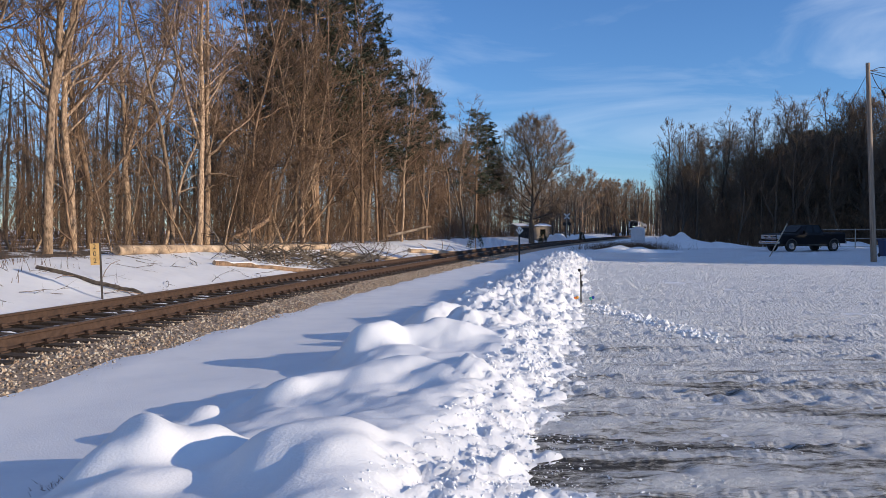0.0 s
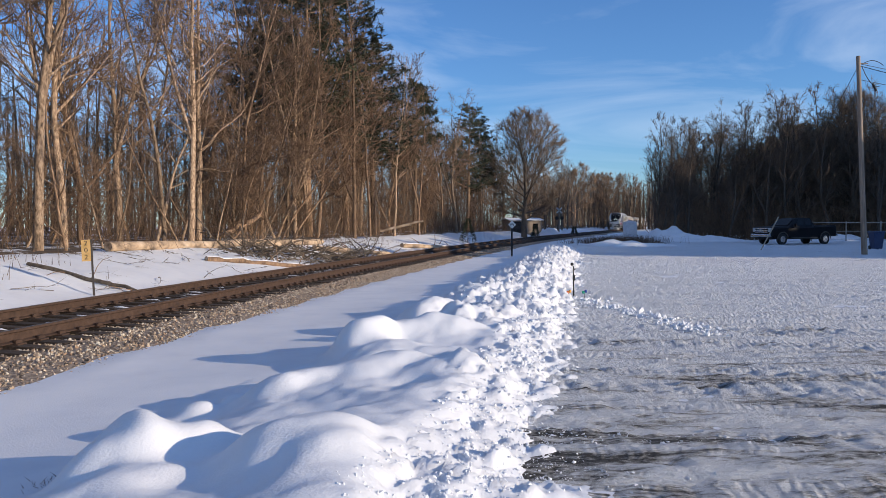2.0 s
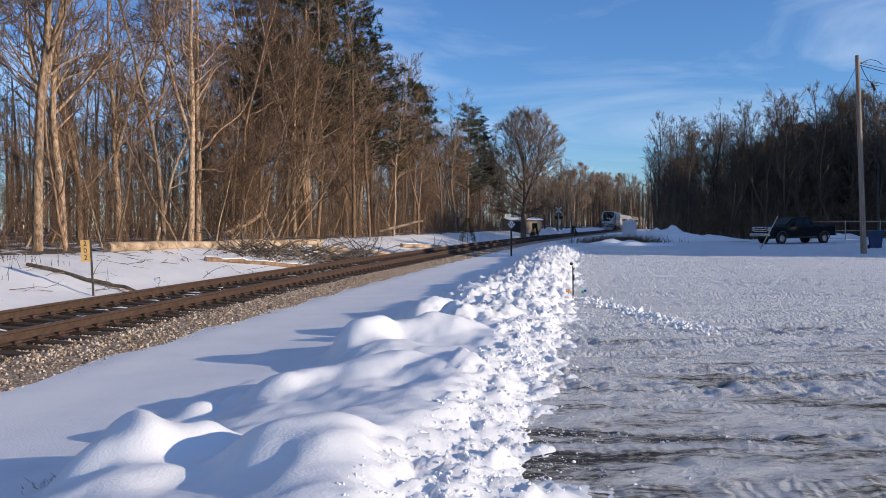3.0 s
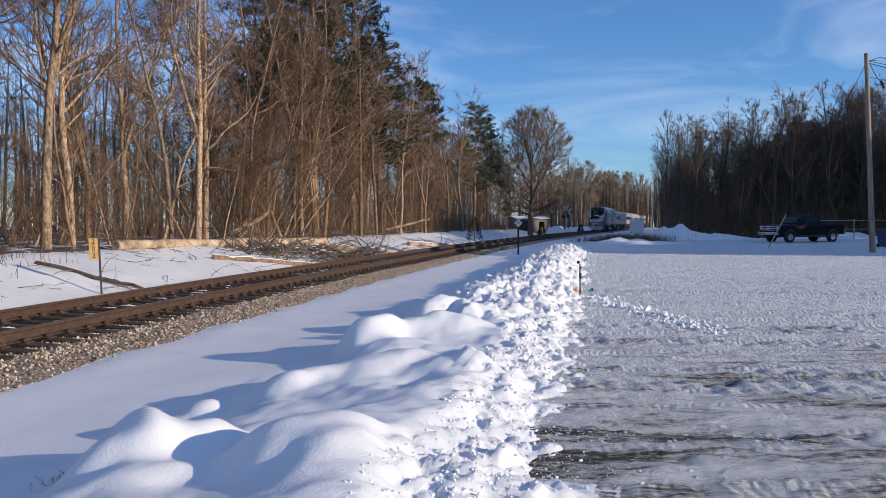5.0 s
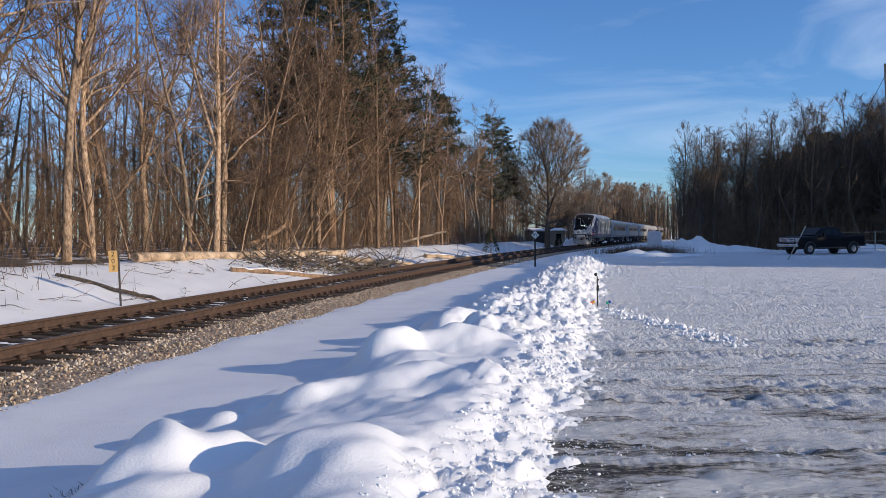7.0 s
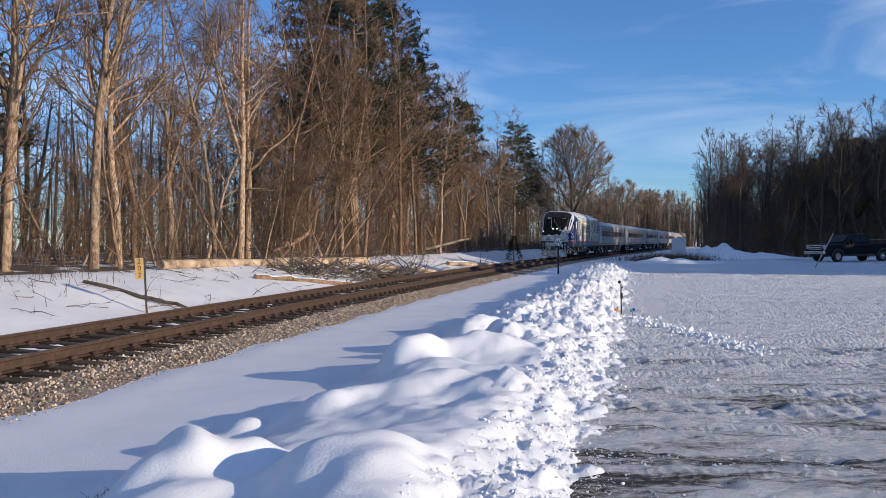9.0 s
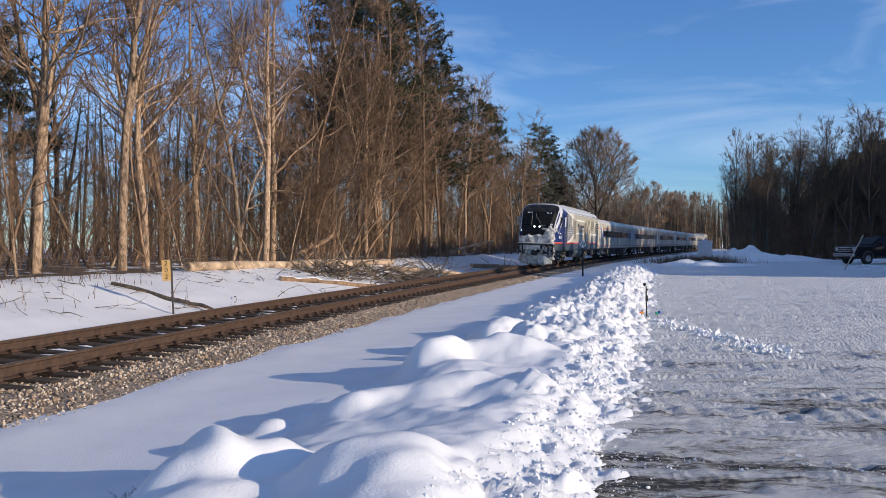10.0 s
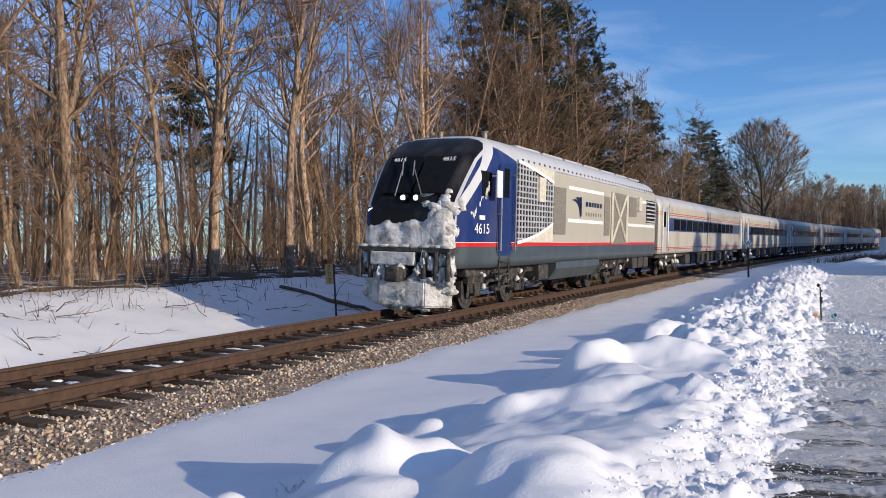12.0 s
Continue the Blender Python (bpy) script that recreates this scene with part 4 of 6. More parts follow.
for _m in (GLASS, BLACK):
    _m.node_tree.nodes["Principled BSDF"].inputs["Specular IOR Level"].default_value = 0.14
DARK = material("grimy_underframe", (0.035, 0.032, 0.03), 0.75, vary=[(0.015, 0.014, 0.013), (0.10, 0.09, 0.08)], scale=6, bump=0.4, bump_scale=20)
SILVER = material("silver_roof", (0.52, 0.52, 0.52), 0.42, metal=0.25, vary=[(0.42, 0.42, 0.42), (0.58, 0.58, 0.58)], scale=1.2)
CREAM = material("cream_panel", (0.62, 0.57, 0.46), 0.45)
WHITE = material("white_paint", (0.80, 0.80, 0.78), 0.4)
TAN = material("tan_grey_panel", (0.20, 0.185, 0.15), 0.5, vary=[(0.16, 0.145, 0.12), (0.24, 0.22, 0.18)], scale=3, stretch=(1, 1, 6))
NAVY = material("navy_paint", (0.012, 0.02, 0.055), 0.35)
STEEL = material("bare_steel", (0.42, 0.40, 0.37), 0.4, metal=0.8)
RED = material("red_paint", (0.45, 0.02, 0.02), 0.4)
LAMP_ON = glow("lit_headlight", (0.86, 1.0, 0.90), 3.0)
CAKED = material("caked_snow", (0.56, 0.55, 0.52), 0.7, vary=[(0.15, 0.14, 0.13), (0.78, 0.77, 0.74)], scale=4.5, bump=0.8, bump_scale=18)


class Paint:
    """Masks on object space for a livery."""
    def __init__(self, name, base, rough=0.32, metal=0.0):
        self.m = bpy.data.materials.new(name)
        self.m.use_nodes = True
        self.n, self.l = self.m.node_tree.nodes, self.m.node_tree.links
        self.b = self.n["Principled BSDF"]
        self.b.inputs["Roughness"].default_value, self.b.inputs["Metallic"].default_value = rough, metal
        self.b.inputs["Coat Weight"].default_value = 0.25
        t = self.n.new("ShaderNodeTexCoord")
        sep = self.n.new("ShaderNodeSeparateXYZ")
        self.l.new(t.outputs["Object"], sep.inputs["Vector"])
        self.x, self.y, self.z = sep.outputs
        nz = self.n.new("ShaderNodeTexNoise")
        nz.inputs["Scale"].default_value, nz.inputs["Detail"].default_value = 1.6, 8
        mp = self.n.new("ShaderNodeMapping")
        mp.inputs["Scale"].default_value = (1, 1, 0.35)
        self.l.new(t.outputs["Object"], mp.inputs["Vector"])
        self.l.new(mp.outputs["Vector"], nz.inputs["Vector"])
        self.dirt = nz.outputs["Fac"]
        rgb = self.n.new("ShaderNodeRGB")
        rgb.outputs[0].default_value = (*base, 1)
        self.col = rgb.outputs[0]

    def op(self, kind, a, c):
        x = self.n.new("ShaderNodeMath")
        x.operation = kind
        for sock, v in zip(x.inputs, (a, c)):
            if isinstance(v, (int, float)):
                sock.default_value = v
            else:
                self.l.new(v, sock)
        return x.outputs["Value"]

    def over(self, a, lo, hi):
        return self.op("MULTIPLY", self.op("GREATER_THAN", a, lo), self.op("LESS_THAN", a, hi))

    def lay(self, mask, colour):
        x = self.n.new("ShaderNodeMixRGB")
        self.l.new(mask, x.inputs["Fac"])
        self.l.new(self.col, x.inputs["Color1"])
        x.inputs["Color2"].default_value = (*colour, 1)
        self.col = x.outputs["Color"]

    def done(self, grime=(0.25, 0.23, 0.2), amount=0.45):
        r = self.n.new("ShaderNodeMapRange")
        r.inputs["From Min"].default_value, r.inputs["From Max"].default_value, r.inputs["To Max"].default_value = 0.48, 0.78, amount
        self.l.new(self.dirt, r.inputs["Value"])
        self.lay(r.outputs["Result"], grime)
        self.l.new(self.col, self.b.inputs["Base Color"])
        return self.m


def loco_paint():
    p = Paint("locomotive_livery", (0.43, 0.405, 0.34))
    p.lay(p.op("GREATER_THAN", p.y, 7.93), (0.012, 0.030, 0.13))
    p.lay(p.op("GREATER_THAN", p.z, p.op("ADD", 3.66, p.op("MULTIPLY", p.op("MAXIMUM", p.op("SUBTRACT", p.y, 7.9), 0.0), 0.22))), (0.50, 0.51, 0.52))
    edge = p.op("SUBTRACT", 10.86, p.op("MULTIPLY", p.op("SUBTRACT", p.z, 2.5), 0.92))
    gap = p.op("SUBTRACT", p.y, edge)
    p.lay(p.op("MULTIPLY", p.over(gap, -0.46, -0.18), p.op("GREATER_THAN", p.z, 2.40)), (0.56, 0.57, 0.58))
    wide = p.op("SUBTRACT", p.op("ABSOLUTE", p.x, 0.0), p.op("MULTIPLY", p.op("SUBTRACT", p.z, 2.5), 0.10))
    front = p.op("MULTIPLY", p.op("GREATER_THAN", gap, -0.18), p.op("GREATER_THAN", p.z, 2.40))
    p.lay(p.op("MULTIPLY", front, p.op("LESS_THAN", wide, 1.16)), (0.56, 0.57, 0.58))
    p.lay(p.op("MULTIPLY", front, p.op("LESS_THAN", wide, 1.09)), (0.010, 0.010, 0.012))
    p.lay(p.op("MULTIPLY", p.op("GREATER_THAN", p.y, 10.70), p.over(p.x, -1.0, 1.0)), (0.010, 0.010, 0.012))
    p.lay(p.over(p.z, 1.60, 1.625), (0.6, 0.58, 0.52))
    p.lay(p.over(p.z, 1.52, 1.61), (0.55, 0.018, 0.02))
    p.lay(p.op("LESS_THAN", p.z, 1.52), (0.055, 0.075, 0.088))
    m = p.done(amount=0.22)
    p.b.inputs["Specular IOR Level"].default_value = 0.18
    p.b.inputs["Coat Weight"].default_value = 0.05
    return m


def coach_paint():
    p = Paint("coach_livery", (0.47, 0.44, 0.37), 0.42, 0.1)
    p.lay(p.op("GREATER_THAN", p.z, 3.35), (0.48, 0.48, 0.47))
    for z in (2.86, 2.95, 1.27, 1.34):
        p.lay(p.over(p.z, z, z + 0.035), (0.42, 0.06, 0.05))
    p.lay(p.op("MULTIPLY", p.over(p.z, 2.12, 2.76), p.over(p.y, -11.0, 11.3)), (0.018, 0.05, 0.17))
    return p.done((0.20, 0.175, 0.145), 0.55)


def section(y, w, z0, zs, h, ex=0.5):
    """A ring across the body: sill z0, shoulder zs, roof h."""
    pts = [(-w * 0.97, z0), (-w, z0 + 0.25)]
    for k in range(9):
        a = k / 8 * math.pi / 2
        pts.append((-w * (max(math.cos(a), 0) ** ex), zs + (h - zs) * math.sin(a)))
    pts += [(-x, z) for x, z in pts[-2::-1]]
    return [(x, y, z) for x, z in pts]


def lump(bm, c, r, seed, rough=0.35, sub=3):
    """A knobbly lump."""
    q = bmesh.ops.create_icosphere(bm, subdivisions=sub, radius=1)
    for v in q["verts"]:
        k = 1 + rough * noise.fractal(v.co * 1.7 + Vector((seed * 7.3, seed * 3.1, seed)), 1.0, 2.0, 3)
        v.co = Vector((c[0] + v.co.x * r[0] * k, c[1] + v.co.y * r[1] * k, c[2] + v.co.z * r[2] * k))


def writing(name, words, size, mat, parent, at, depth=0.004):
    c = bpy.data.curves.new(name, "FONT")
    c.body, c.size, c.extrude, c.align_x, c.align_y = words, size, depth, "CENTER", "CENTER"
    ob = new(name, c)
    dep = bpy.context.evaluated_depsgraph_get()
    me = bpy.data.meshes.new_from_object(ob.evaluated_get(dep))
    bpy.data.objects.remove(ob)
    me.materials.clear()
    me.materials.append(mat)
    o = new(name, me)
    o.parent, o.matrix_basis = parent, at
    return o


def wheelset(parent, y, r=0.5):
    bm = B()
    for x in (-0.75, 0.75):
        s = 1 if x > 0 else -1
        rod(bm, (x - 0.07 * s, 0, 0), (x + 0.06 * s, 0, 0), r, n=28)
        rod(bm, (x - 0.10 * s, 0, 0), (x - 0.065 * s, 0, 0), r + 0.025, n=28)
        rod(bm, (x + 0.05 * s, 0, 0), (x + 0.075 * s, 0, 0), r * 0.80, n=20)
        rod(bm, (x + 0.07 * s, 0, 0), (x + 0.16 * s, 0, 0), 0.12, n=10)
        for k in range(5):
            a = 2 * math.pi * k / 5
            rod(bm, (x + 0.07 * s, 0.28 * math.cos(a), 0.28 * math.sin(a)), (x + 0.085 * s, 0.28 * math.cos(a), 0.28 * math.sin(a)), 0.05, n=6)
    rod(bm, (-0.75, 0, 0), (0.75, 0, 0), 0.09, n=10)
    ob = part("wheelset", bm, DARK, parent, "grey steel wheels on an axle")
    ob.location = (0, y, r)
    return ob


def bogie(parent, yc, base, heavy=True):
    """A truck frame with boxes, springs and brake gear."""
    bm = B()
    for s in (-1, 1):
        x = 1.02 * s
        box(bm, x, yc, 0.72, 0.16, base + 1.0, 0.20, 0.03)
        for e in (-1, 1):
            y = yc + e * base / 2
            box(bm, x, y, 0.5, 0.22, 0.34, 0.36, 0.03)
            for d in (-0.30, 0.30):
                for z in np.arange(0.42, 0.66, 0.05):
                    rod(bm, (x + 0.02 * s, y + d, z), (x + 0.02 * s, y + d, z + 0.028), 0.09, n=10)
            rod(bm, (x + 0.05 * s, y + 0.5 * e, 0.30), (x + 0.05 * s, y + 0.42 * e, 0.78), 0.035, n=6)
            box(bm, x - 0.1 * s, y + 0.58 * e, 0.5, 0.12, 0.08, 0.4, 0.01)
        for z in np.arange(0.74, 1.02, 0.06):
            for d in (-0.35, 0.0, 0.35):
                rod(bm, (x, yc + d, z), (x, yc + d, z + 0.035), 0.12, n=10)
        rod(bm, (x + 0.1 * s, yc - base * 0.45, 0.86), (x + 0.1 * s, yc + base * 0.2, 0.92), 0.04, n=8)
        box(bm, x + 0.06 * s, yc, 0.45, 0.1, 0.9, 0.14, 0.02)
    box(bm, 0, yc, 0.75, 1.9, 0.5, 0.25, 0.03)
    return part("bogie_frame", bm, DARK, parent, "grimy steel truck frame with coil springs")


LOCO_AXLES = (9.35, 6.75, -0.9, -3.5)


def locomotive():
    t = thing("locomotive", "navy, silver and black passenger diesel locomotive with a snow-caked nose", "locomotive")
    S = -1.5
    bm = B()
    rings = [(-8.55, 1.49, 1.02, 3.45, 4.08, 0.5), (-8.2, 1.5, 1.02, 3.5, 4.2, 0.5), (-3, 1.5, 1.02, 3.55, 4.24, 0.5), (3, 1.5, 1.02, 3.55, 4.24, 0.5), (7.9, 1.5, 1.02, 3.55, 4.25, 0.5), (8.9, 1.5, 1.02, 3.5, 4.24, 0.5),
             (9.3, 1.47, 1.02, 3.4, 4.12, 0.42), (9.85, 1.40, 1.02, 3.12, 3.72, 0.36), (10.25, 1.32, 1.02, 2.78, 3.22, 0.33), (10.6, 1.23, 1.02, 2.42, 2.74, 0.32), (10.78, 1.16, 1.02, 2.2, 2.46, 0.32), (10.88, 1.04, 1.06, 2.05, 2.28, 0.33)]
    loft(bm, [section(*a) for a in rings])
    body = part("body", bm, loco_paint(), t)
    for poly in body.data.polygons:
        poly.use_smooth = abs(poly.normal.y) < 0.95
    # windscreen, two panes and the black brow
    for sx in (-1, 1):
        bm = B()
        a = [(0.03, 10.70, 2.72), (0.84, 10.66, 2.72), (0.96, 9.98, 3.62), (0.03, 10.02, 3.62)]
        n = Vector((0, 0.80, 0.60)) * 0.03
        lo = [bm.verts.new((sx * x, y, z)) for x, y, z in a]
        hi = [bm.verts.new((sx * x * 0.985, y + n.y, z + n.z)) for x, y, z in a]
        bm.faces.new(lo)
        bm.faces.new(hi)
        for i in range(4):
            bm.faces.new((lo[i], lo[(i + 1) % 4], hi[(i + 1) % 4], hi[i]))
        bmesh.ops.recalc_face_normals(bm, faces=bm.faces[:])
        w = part("windscreen_pane", bm, GLASS, t, "black tinted windscreen glass")
        bm = B()
        rod(bm, (0.35 * sx, 10.86, 2.66), (0.15 * sx + 0.3, 10.33, 3.35), 0.014, n=5)
        rod(bm, (0.15 * sx + 0.24, 10.48, 3.15), (0.15 * sx + 0.36, 10.20, 3.52), 0.018, n=5)
        part("wiper", bm, STEEL, t)
        # headlights in the middle, ditch lights at the corners
        bm = B()
        rod(bm, (0.17 * sx, 10.68, 2.62), (0.17 * sx, 10.80, 2.62), 0.095, n=18)
        h = part("headlight", bm, BLACK, t, "lit round headlight")
        bm = B()
        rod(bm, (0.17 * sx, 10.78, 2.62), (0.17 * sx, 10.815, 2.62), 0.06, n=18)
        part("lens", bm, LAMP_ON, h)
        bm = B()
        rod(bm, (1.02 * sx, 10.55, 2.30), (1.02 * sx, 10.78, 2.30), 0.105, n=18)
        h = part("ditch_light", bm, BLACK, t, "lit corner ditch light" if sx > 0 else "snow-covered corner ditch light")
        bm = B()
        rod(bm, (1.02 * sx, 10.77, 2.30), (1.02 * sx, 10.795, 2.30), 0.08, n=18)
        part("lens", bm, LAMP_ON if sx > 0 else GLASS, h)
        writing("road_number", "4615", 0.17, WHITE, t, Matrix.Translation((0.66 * sx, 10.10, 3.56)) @ Euler((radians(53), 0, radians(180))).to_matrix().to_4x4())
    # horns and antennas on the brow
    for x, y in ((0.45, 8.9), (0.15, 9.0), (-0.95, 8.75)):
        bm = B()
        rod(bm, (x, y, 4.12), (x, y, 4.32), 0.07, 0.06, 10)
        rod(bm, (x, y, 4.32), (x, y, 4.35), 0.09, 0.09, 10)
        part("antenna", bm, TAN, t)
    # roof hatches and the row of fixings along the eaves
    for y in np.arange(-7.2, 7.4, 2.1):
        bm = B()
        box(bm, 0, y, 4.24, 1.7, 1.85, 0.07, 0.02)
        part("roof_hatch", bm, SILVER, t)
    for s in (-1, 1):
        bm = B()
        for y in np.arange(-8.1, 7.6, 0.42):
            box(bm, 1.44 * s, y, 3.73, 0.07, 0.12, 0.10, 0.01)
        part("eaves_fixings", bm, DARK, t)
        bm = B()
        rod(bm, (1.49 * s, -8.3, 3.66), (1.49 * s, 7.9, 3.66), 0.025, n=6)
        part("eaves_rail", bm, SILVER, t)

    def plate(name, y0, y1, z0, z1, mat, th=0.025, label="", side=-1):
        bm = B()
        box(bm, side * (1.5 + th / 2 - 0.004), (y0 + y1) / 2, (z0 + z1) / 2, th, abs(y1 - y0), z1 - z0, 0.006)
        return part(name, bm, mat, t, label)
    for side in (-1, 1):
        plate("access_panel", 5.05, 3.95, 1.85, 3.22, TAN, label="tan-grey panel door", side=side)
        plate("access_panel", -0.30, -0.98, 1.85, 3.2, TAN, label="tan-grey panel door", side=side)
        d = plate("engine_door", -1.26, -3.3, 1.56, 3.4, TAN, label="tan-grey equipment door with crossed bars", side=side)
        bm = B()
        for a, b in (((-1.3, 1.65), (-3.25, 3.35)), ((-1.3, 3.35), (-3.25, 1.65)), ((-1.22, 1.6), (-1.22, 3.4)), ((-3.32, 1.6), (-3.32, 3.4))):
            rod(bm, (side * 1.54, a[0], a[1]), (side * 1.54, b[0], b[1]), 0.05, n=6)
        part("cross_bar", bm, CREAM, d)
        plate("access_panel", -3.8, -4.95, 2.6, 3.36, TAN, label="tan-grey panel", side=side)
        for y0, y1, z in ((3.7, -0.18, 3.27), (3.7, -0.18, 2.28), (-3.5, -8.3, 2.28), (5.9, 5.1, 3.3), (-5.8, -7.3, 3.25)):
            plate("white_stripe", y0, y1, z - 0.055, z + 0.055, WHITE, 0.012, side=side)
        plate("vent_box", 6.45, 5.95, 2.72, 3.38, CREAM, 0.10, "cream side box", side=side)
        plate("vent_box", -5.1, -5.6, 2.85, 3.4, CREAM, 0.10, "cream side box", side=side)
        # radiator grille: dark recess, upright bars and level slats
        g = plate("grille", 7.9, 5.2, 1.66, 3.62, BLACK, 0.012, "white grid over the dark radiator", side=side)
        for k in range(13):
            z = 1.72 + k * 0.15
            hi = np.interp(z, [1.66, 2.15, 3.2, 3.62], [7.0, 5.15, 5.15, 7.3])
            bm = B()
            box(bm, side * 1.53, (7.9 + hi) / 2, z, 0.03, 7.9 - hi, 0.042)
            part("slat", bm, SILVER, g)
        for y in np.arange(5.2, 7.9, 0.215):
            bm = B()
            lo = np.interp(y, [5.15, 7.0, 7.9], [2.15, 1.70, 1.66])
            up = np.interp(y, [5.15, 6.2, 7.3, 7.9], [3.2, 3.4, 3.60, 3.64])
            box(bm, side * 1.526, y, (lo + up) / 2, 0.026, 0.062, up - lo)
            part("grille_bar", bm, SILVER, g)
        # cream sweeps that close the grille's corners
        for zs, zm, ze, cut in ((3.64, 3.52, 3.26, 3.75), (1.66, 1.78, 2.2, 1.60)):
            bm = B()
            top, bot = [], []
            for k in range(13):
                u = k / 12
                y = 7.9 - 2.75 * u
                z = (1 - u) ** 2 * zs + 2 * u * (1 - u) * zm + u * u * ze
                top.append(z)
                dz = 0.09 if cut > 2 else -0.09
                a = bm.verts.new((side * 1.548, y, z))
                b = bm.verts.new((side * 1.548, y, z + dz))
                c = bm.verts.new((side * 1.50, y, z + dz))
                bot.append((a, b, c))
            for p, q in zip(bot, bot[1:]):
                bm.faces.new((p[0], q[0], q[1], p[1]))
                bm.faces.new((p[1], q[1], q[2], p[2]))
            bmesh.ops.recalc_face_normals(bm, faces=bm.faces[:])
            part("white_sweep", bm, WHITE, t)
            bm = B()
            for p in range(12):
                u0, u1 = p / 12, (p + 1) / 12
                f = []
                for u, w in ((u0, 0), (u1, 0), (u1, 1), (u0, 1)):
                    y = 7.9 - 2.75 * u
                    z = (1 - u) ** 2 * zs + 2 * u * (1 - u) * zm + u * u * ze
                    f.append(bm.verts.new((side * 1.544, y, z if w == 0 else (3.66 if cut > 2 else 1.63))))
                bm.faces.new(f)
            bmesh.ops.recalc_face_normals(bm, faces=bm.faces[:])
            part("sweep_panel", bm, CREAM, t)
        # rear louvre
        g = plate("rear_louvre", -6.7, -8.35, 2.42, 3.36, BLACK, 0.012, "dark louvre with silver slats", side=side)
        for k in range(6):
            bm = B()
            box(bm, side * 1.53, -7.52, 2.48 + k * 0.16, 0.04, 1.65, 0.06)
            part("slat", bm, SILVER, g)
        # cab door, window, rails and sighting board
        d = plate("cab_door", 9.05, 8.25, 1.30, 3.5, material("door_navy", (0.012, 0.030, 0.13), 0.35), 0.02, "navy cab door", side=side)
        bm = B()
        box(bm, side * 1.52, 8.62, 3.08, 0.02, 0.30, 0.72, 0.008)
        part("door_window", bm, GLASS, d)
        bm = B()
        box(bm, side * 1.405, 9.62, 3.0, 0.05, 0.5, 0.6, 0.02, Matrix.Translation((side * 1.405, 9.62, 0)) @ Matrix.Rotation(radians(7 * side), 4, "Z") @ Matrix.Translation((-side * 1.405, -9.62, 0)))
        part("side_window", bm, GLASS, t)
        for y in (8.18, 9.12):
            bm = B()
            rod(bm, (side * 1.60, y, 1.42), (side * 1.60, y, 3.3), 0.022, n=8)
            for z in (1.42, 2.3, 3.3):
                rod(bm, (side * 1.50, y, z), (side * 1.60, y, z), 0.02, n=6)
            part("handrail", bm, STEEL, t, "bright steel handrail")
        bm = B()
        box(bm, side * 1.66, 9.42, 3.0, 0.05, 0.30, 0.64, 0.02)
        rod(bm, (side * 1.48, 9.45, 3.2), (side * 1.66, 9.42, 3.2), 0.02, n=6)
        part("mirror_board", bm, WHITE, t, "snow-white mirror housing")
        bm = B()
        for z in (0.55, 0.85, 1.15):
            box(bm, side * 1.46, 8.66, z, 0.22, 0.62, 0.04, 0.008)
        for y in (8.36, 8.96):
            rod(bm, (side * 1.5, y, 0.5), (side * 1.5, y, 1.4), 0.02, n=6)
        part("cab_step", bm, DARK, t)
        m = Matrix.Translation((side * 1.415, 9.82, 1.93)) @ (Matrix.Rotation(radians(97.3 * side), 4, "Z") @ Matrix.Rotation(radians(90), 4, "X"))
        writing("road_number", "4615", 0.34, WHITE, t, m)
        bm = B()
        box(bm, side * 1.41, 9.84, 2.2, 0.03, 0.30, 0.10)
        part("lettering_bar", bm, WHITE, t)
        # the emblem: three swept blades and two bars in place of words
        for k in range(3):
            bm = B()
            ya, za, yb = 3.42 - k * 0.36, 2.90 + 0.06 * (k > 0) + 0.02 * k, 3.42 - k * 0.36 - 0.30
            near, far = [], []
            for i in range(9):
                u = i / 8
                bend = 0.16 * math.sin(math.pi * u)
                near.append(bm.verts.new((side * 1.506, ya + (2.52 - 0.05 * k - ya) * u ** 0.8 - bend * (1 - 0.4 * k), za + (2.40 - za) * u ** 1.3 + bend * 0.5)))
                far.append(bm.verts.new((side * 1.506, yb + (2.45 - 0.06 * k - yb) * u ** 0.8 - bend * (1 - 0.4 * k), za + 0.05 + (2.40 - za) * u ** 1.3 + bend * 0.5)))
            for i in range(8):
                bm.faces.new((near[i], near[i + 1], far[i + 1], far[i]))
            bmesh.ops.recalc_face_normals(bm, faces=bm.faces[:])
            part("emblem_blade", bm, NAVY, t)
        for y0, y1, z, hh in ((1.95, 0.0, 2.84, 0.15), (1.95, 0.0, 2.52, 0.12)):
            n = 6 if hh == 0.15 else 7
            for k in range(n):
                w = (y0 - y1) / n
                bm = B()
                box(bm, side * 1.506, y0 - w * (k + 0.5), z, 0.005, w * (0.72 if hh == 0.15 else 0.4), hh)
                part("lettering_bar", bm, NAVY if hh == 0.15 else TAN, t)
    # sill, fuel tank, couplers
    bm = B()
    loft(bm, [[(x * k, y, z) for x, z in ((-1.5, 1.05), (-1.5, 0.85), (-1.25, 0.52), (1.25, 0.52), (1.5, 0.85), (1.5, 1.05))] for y, k in ((4.6, 0.98), (4.4, 1.0), (0.3, 1.0), (0.1, 0.98))])
    part("fuel_tank", bm, material("slate_paint", (0.055, 0.075, 0.088), 0.45, vary=[(0.04, 0.055, 0.065), (0.10, 0.105, 0.105)], scale=2), t, "slate grey fuel tank")
    bm = B()
    box(bm, 0, 0.8, 0.92, 2.3, 18.6, 0.24, 0.02)
    for y in (-5.6, -6.6, -7.6, 5.3):
        for s in (-1, 1):
            box(bm, s * 1.1, y, 0.78, 0.5, 0.8, 0.45, 0.03)
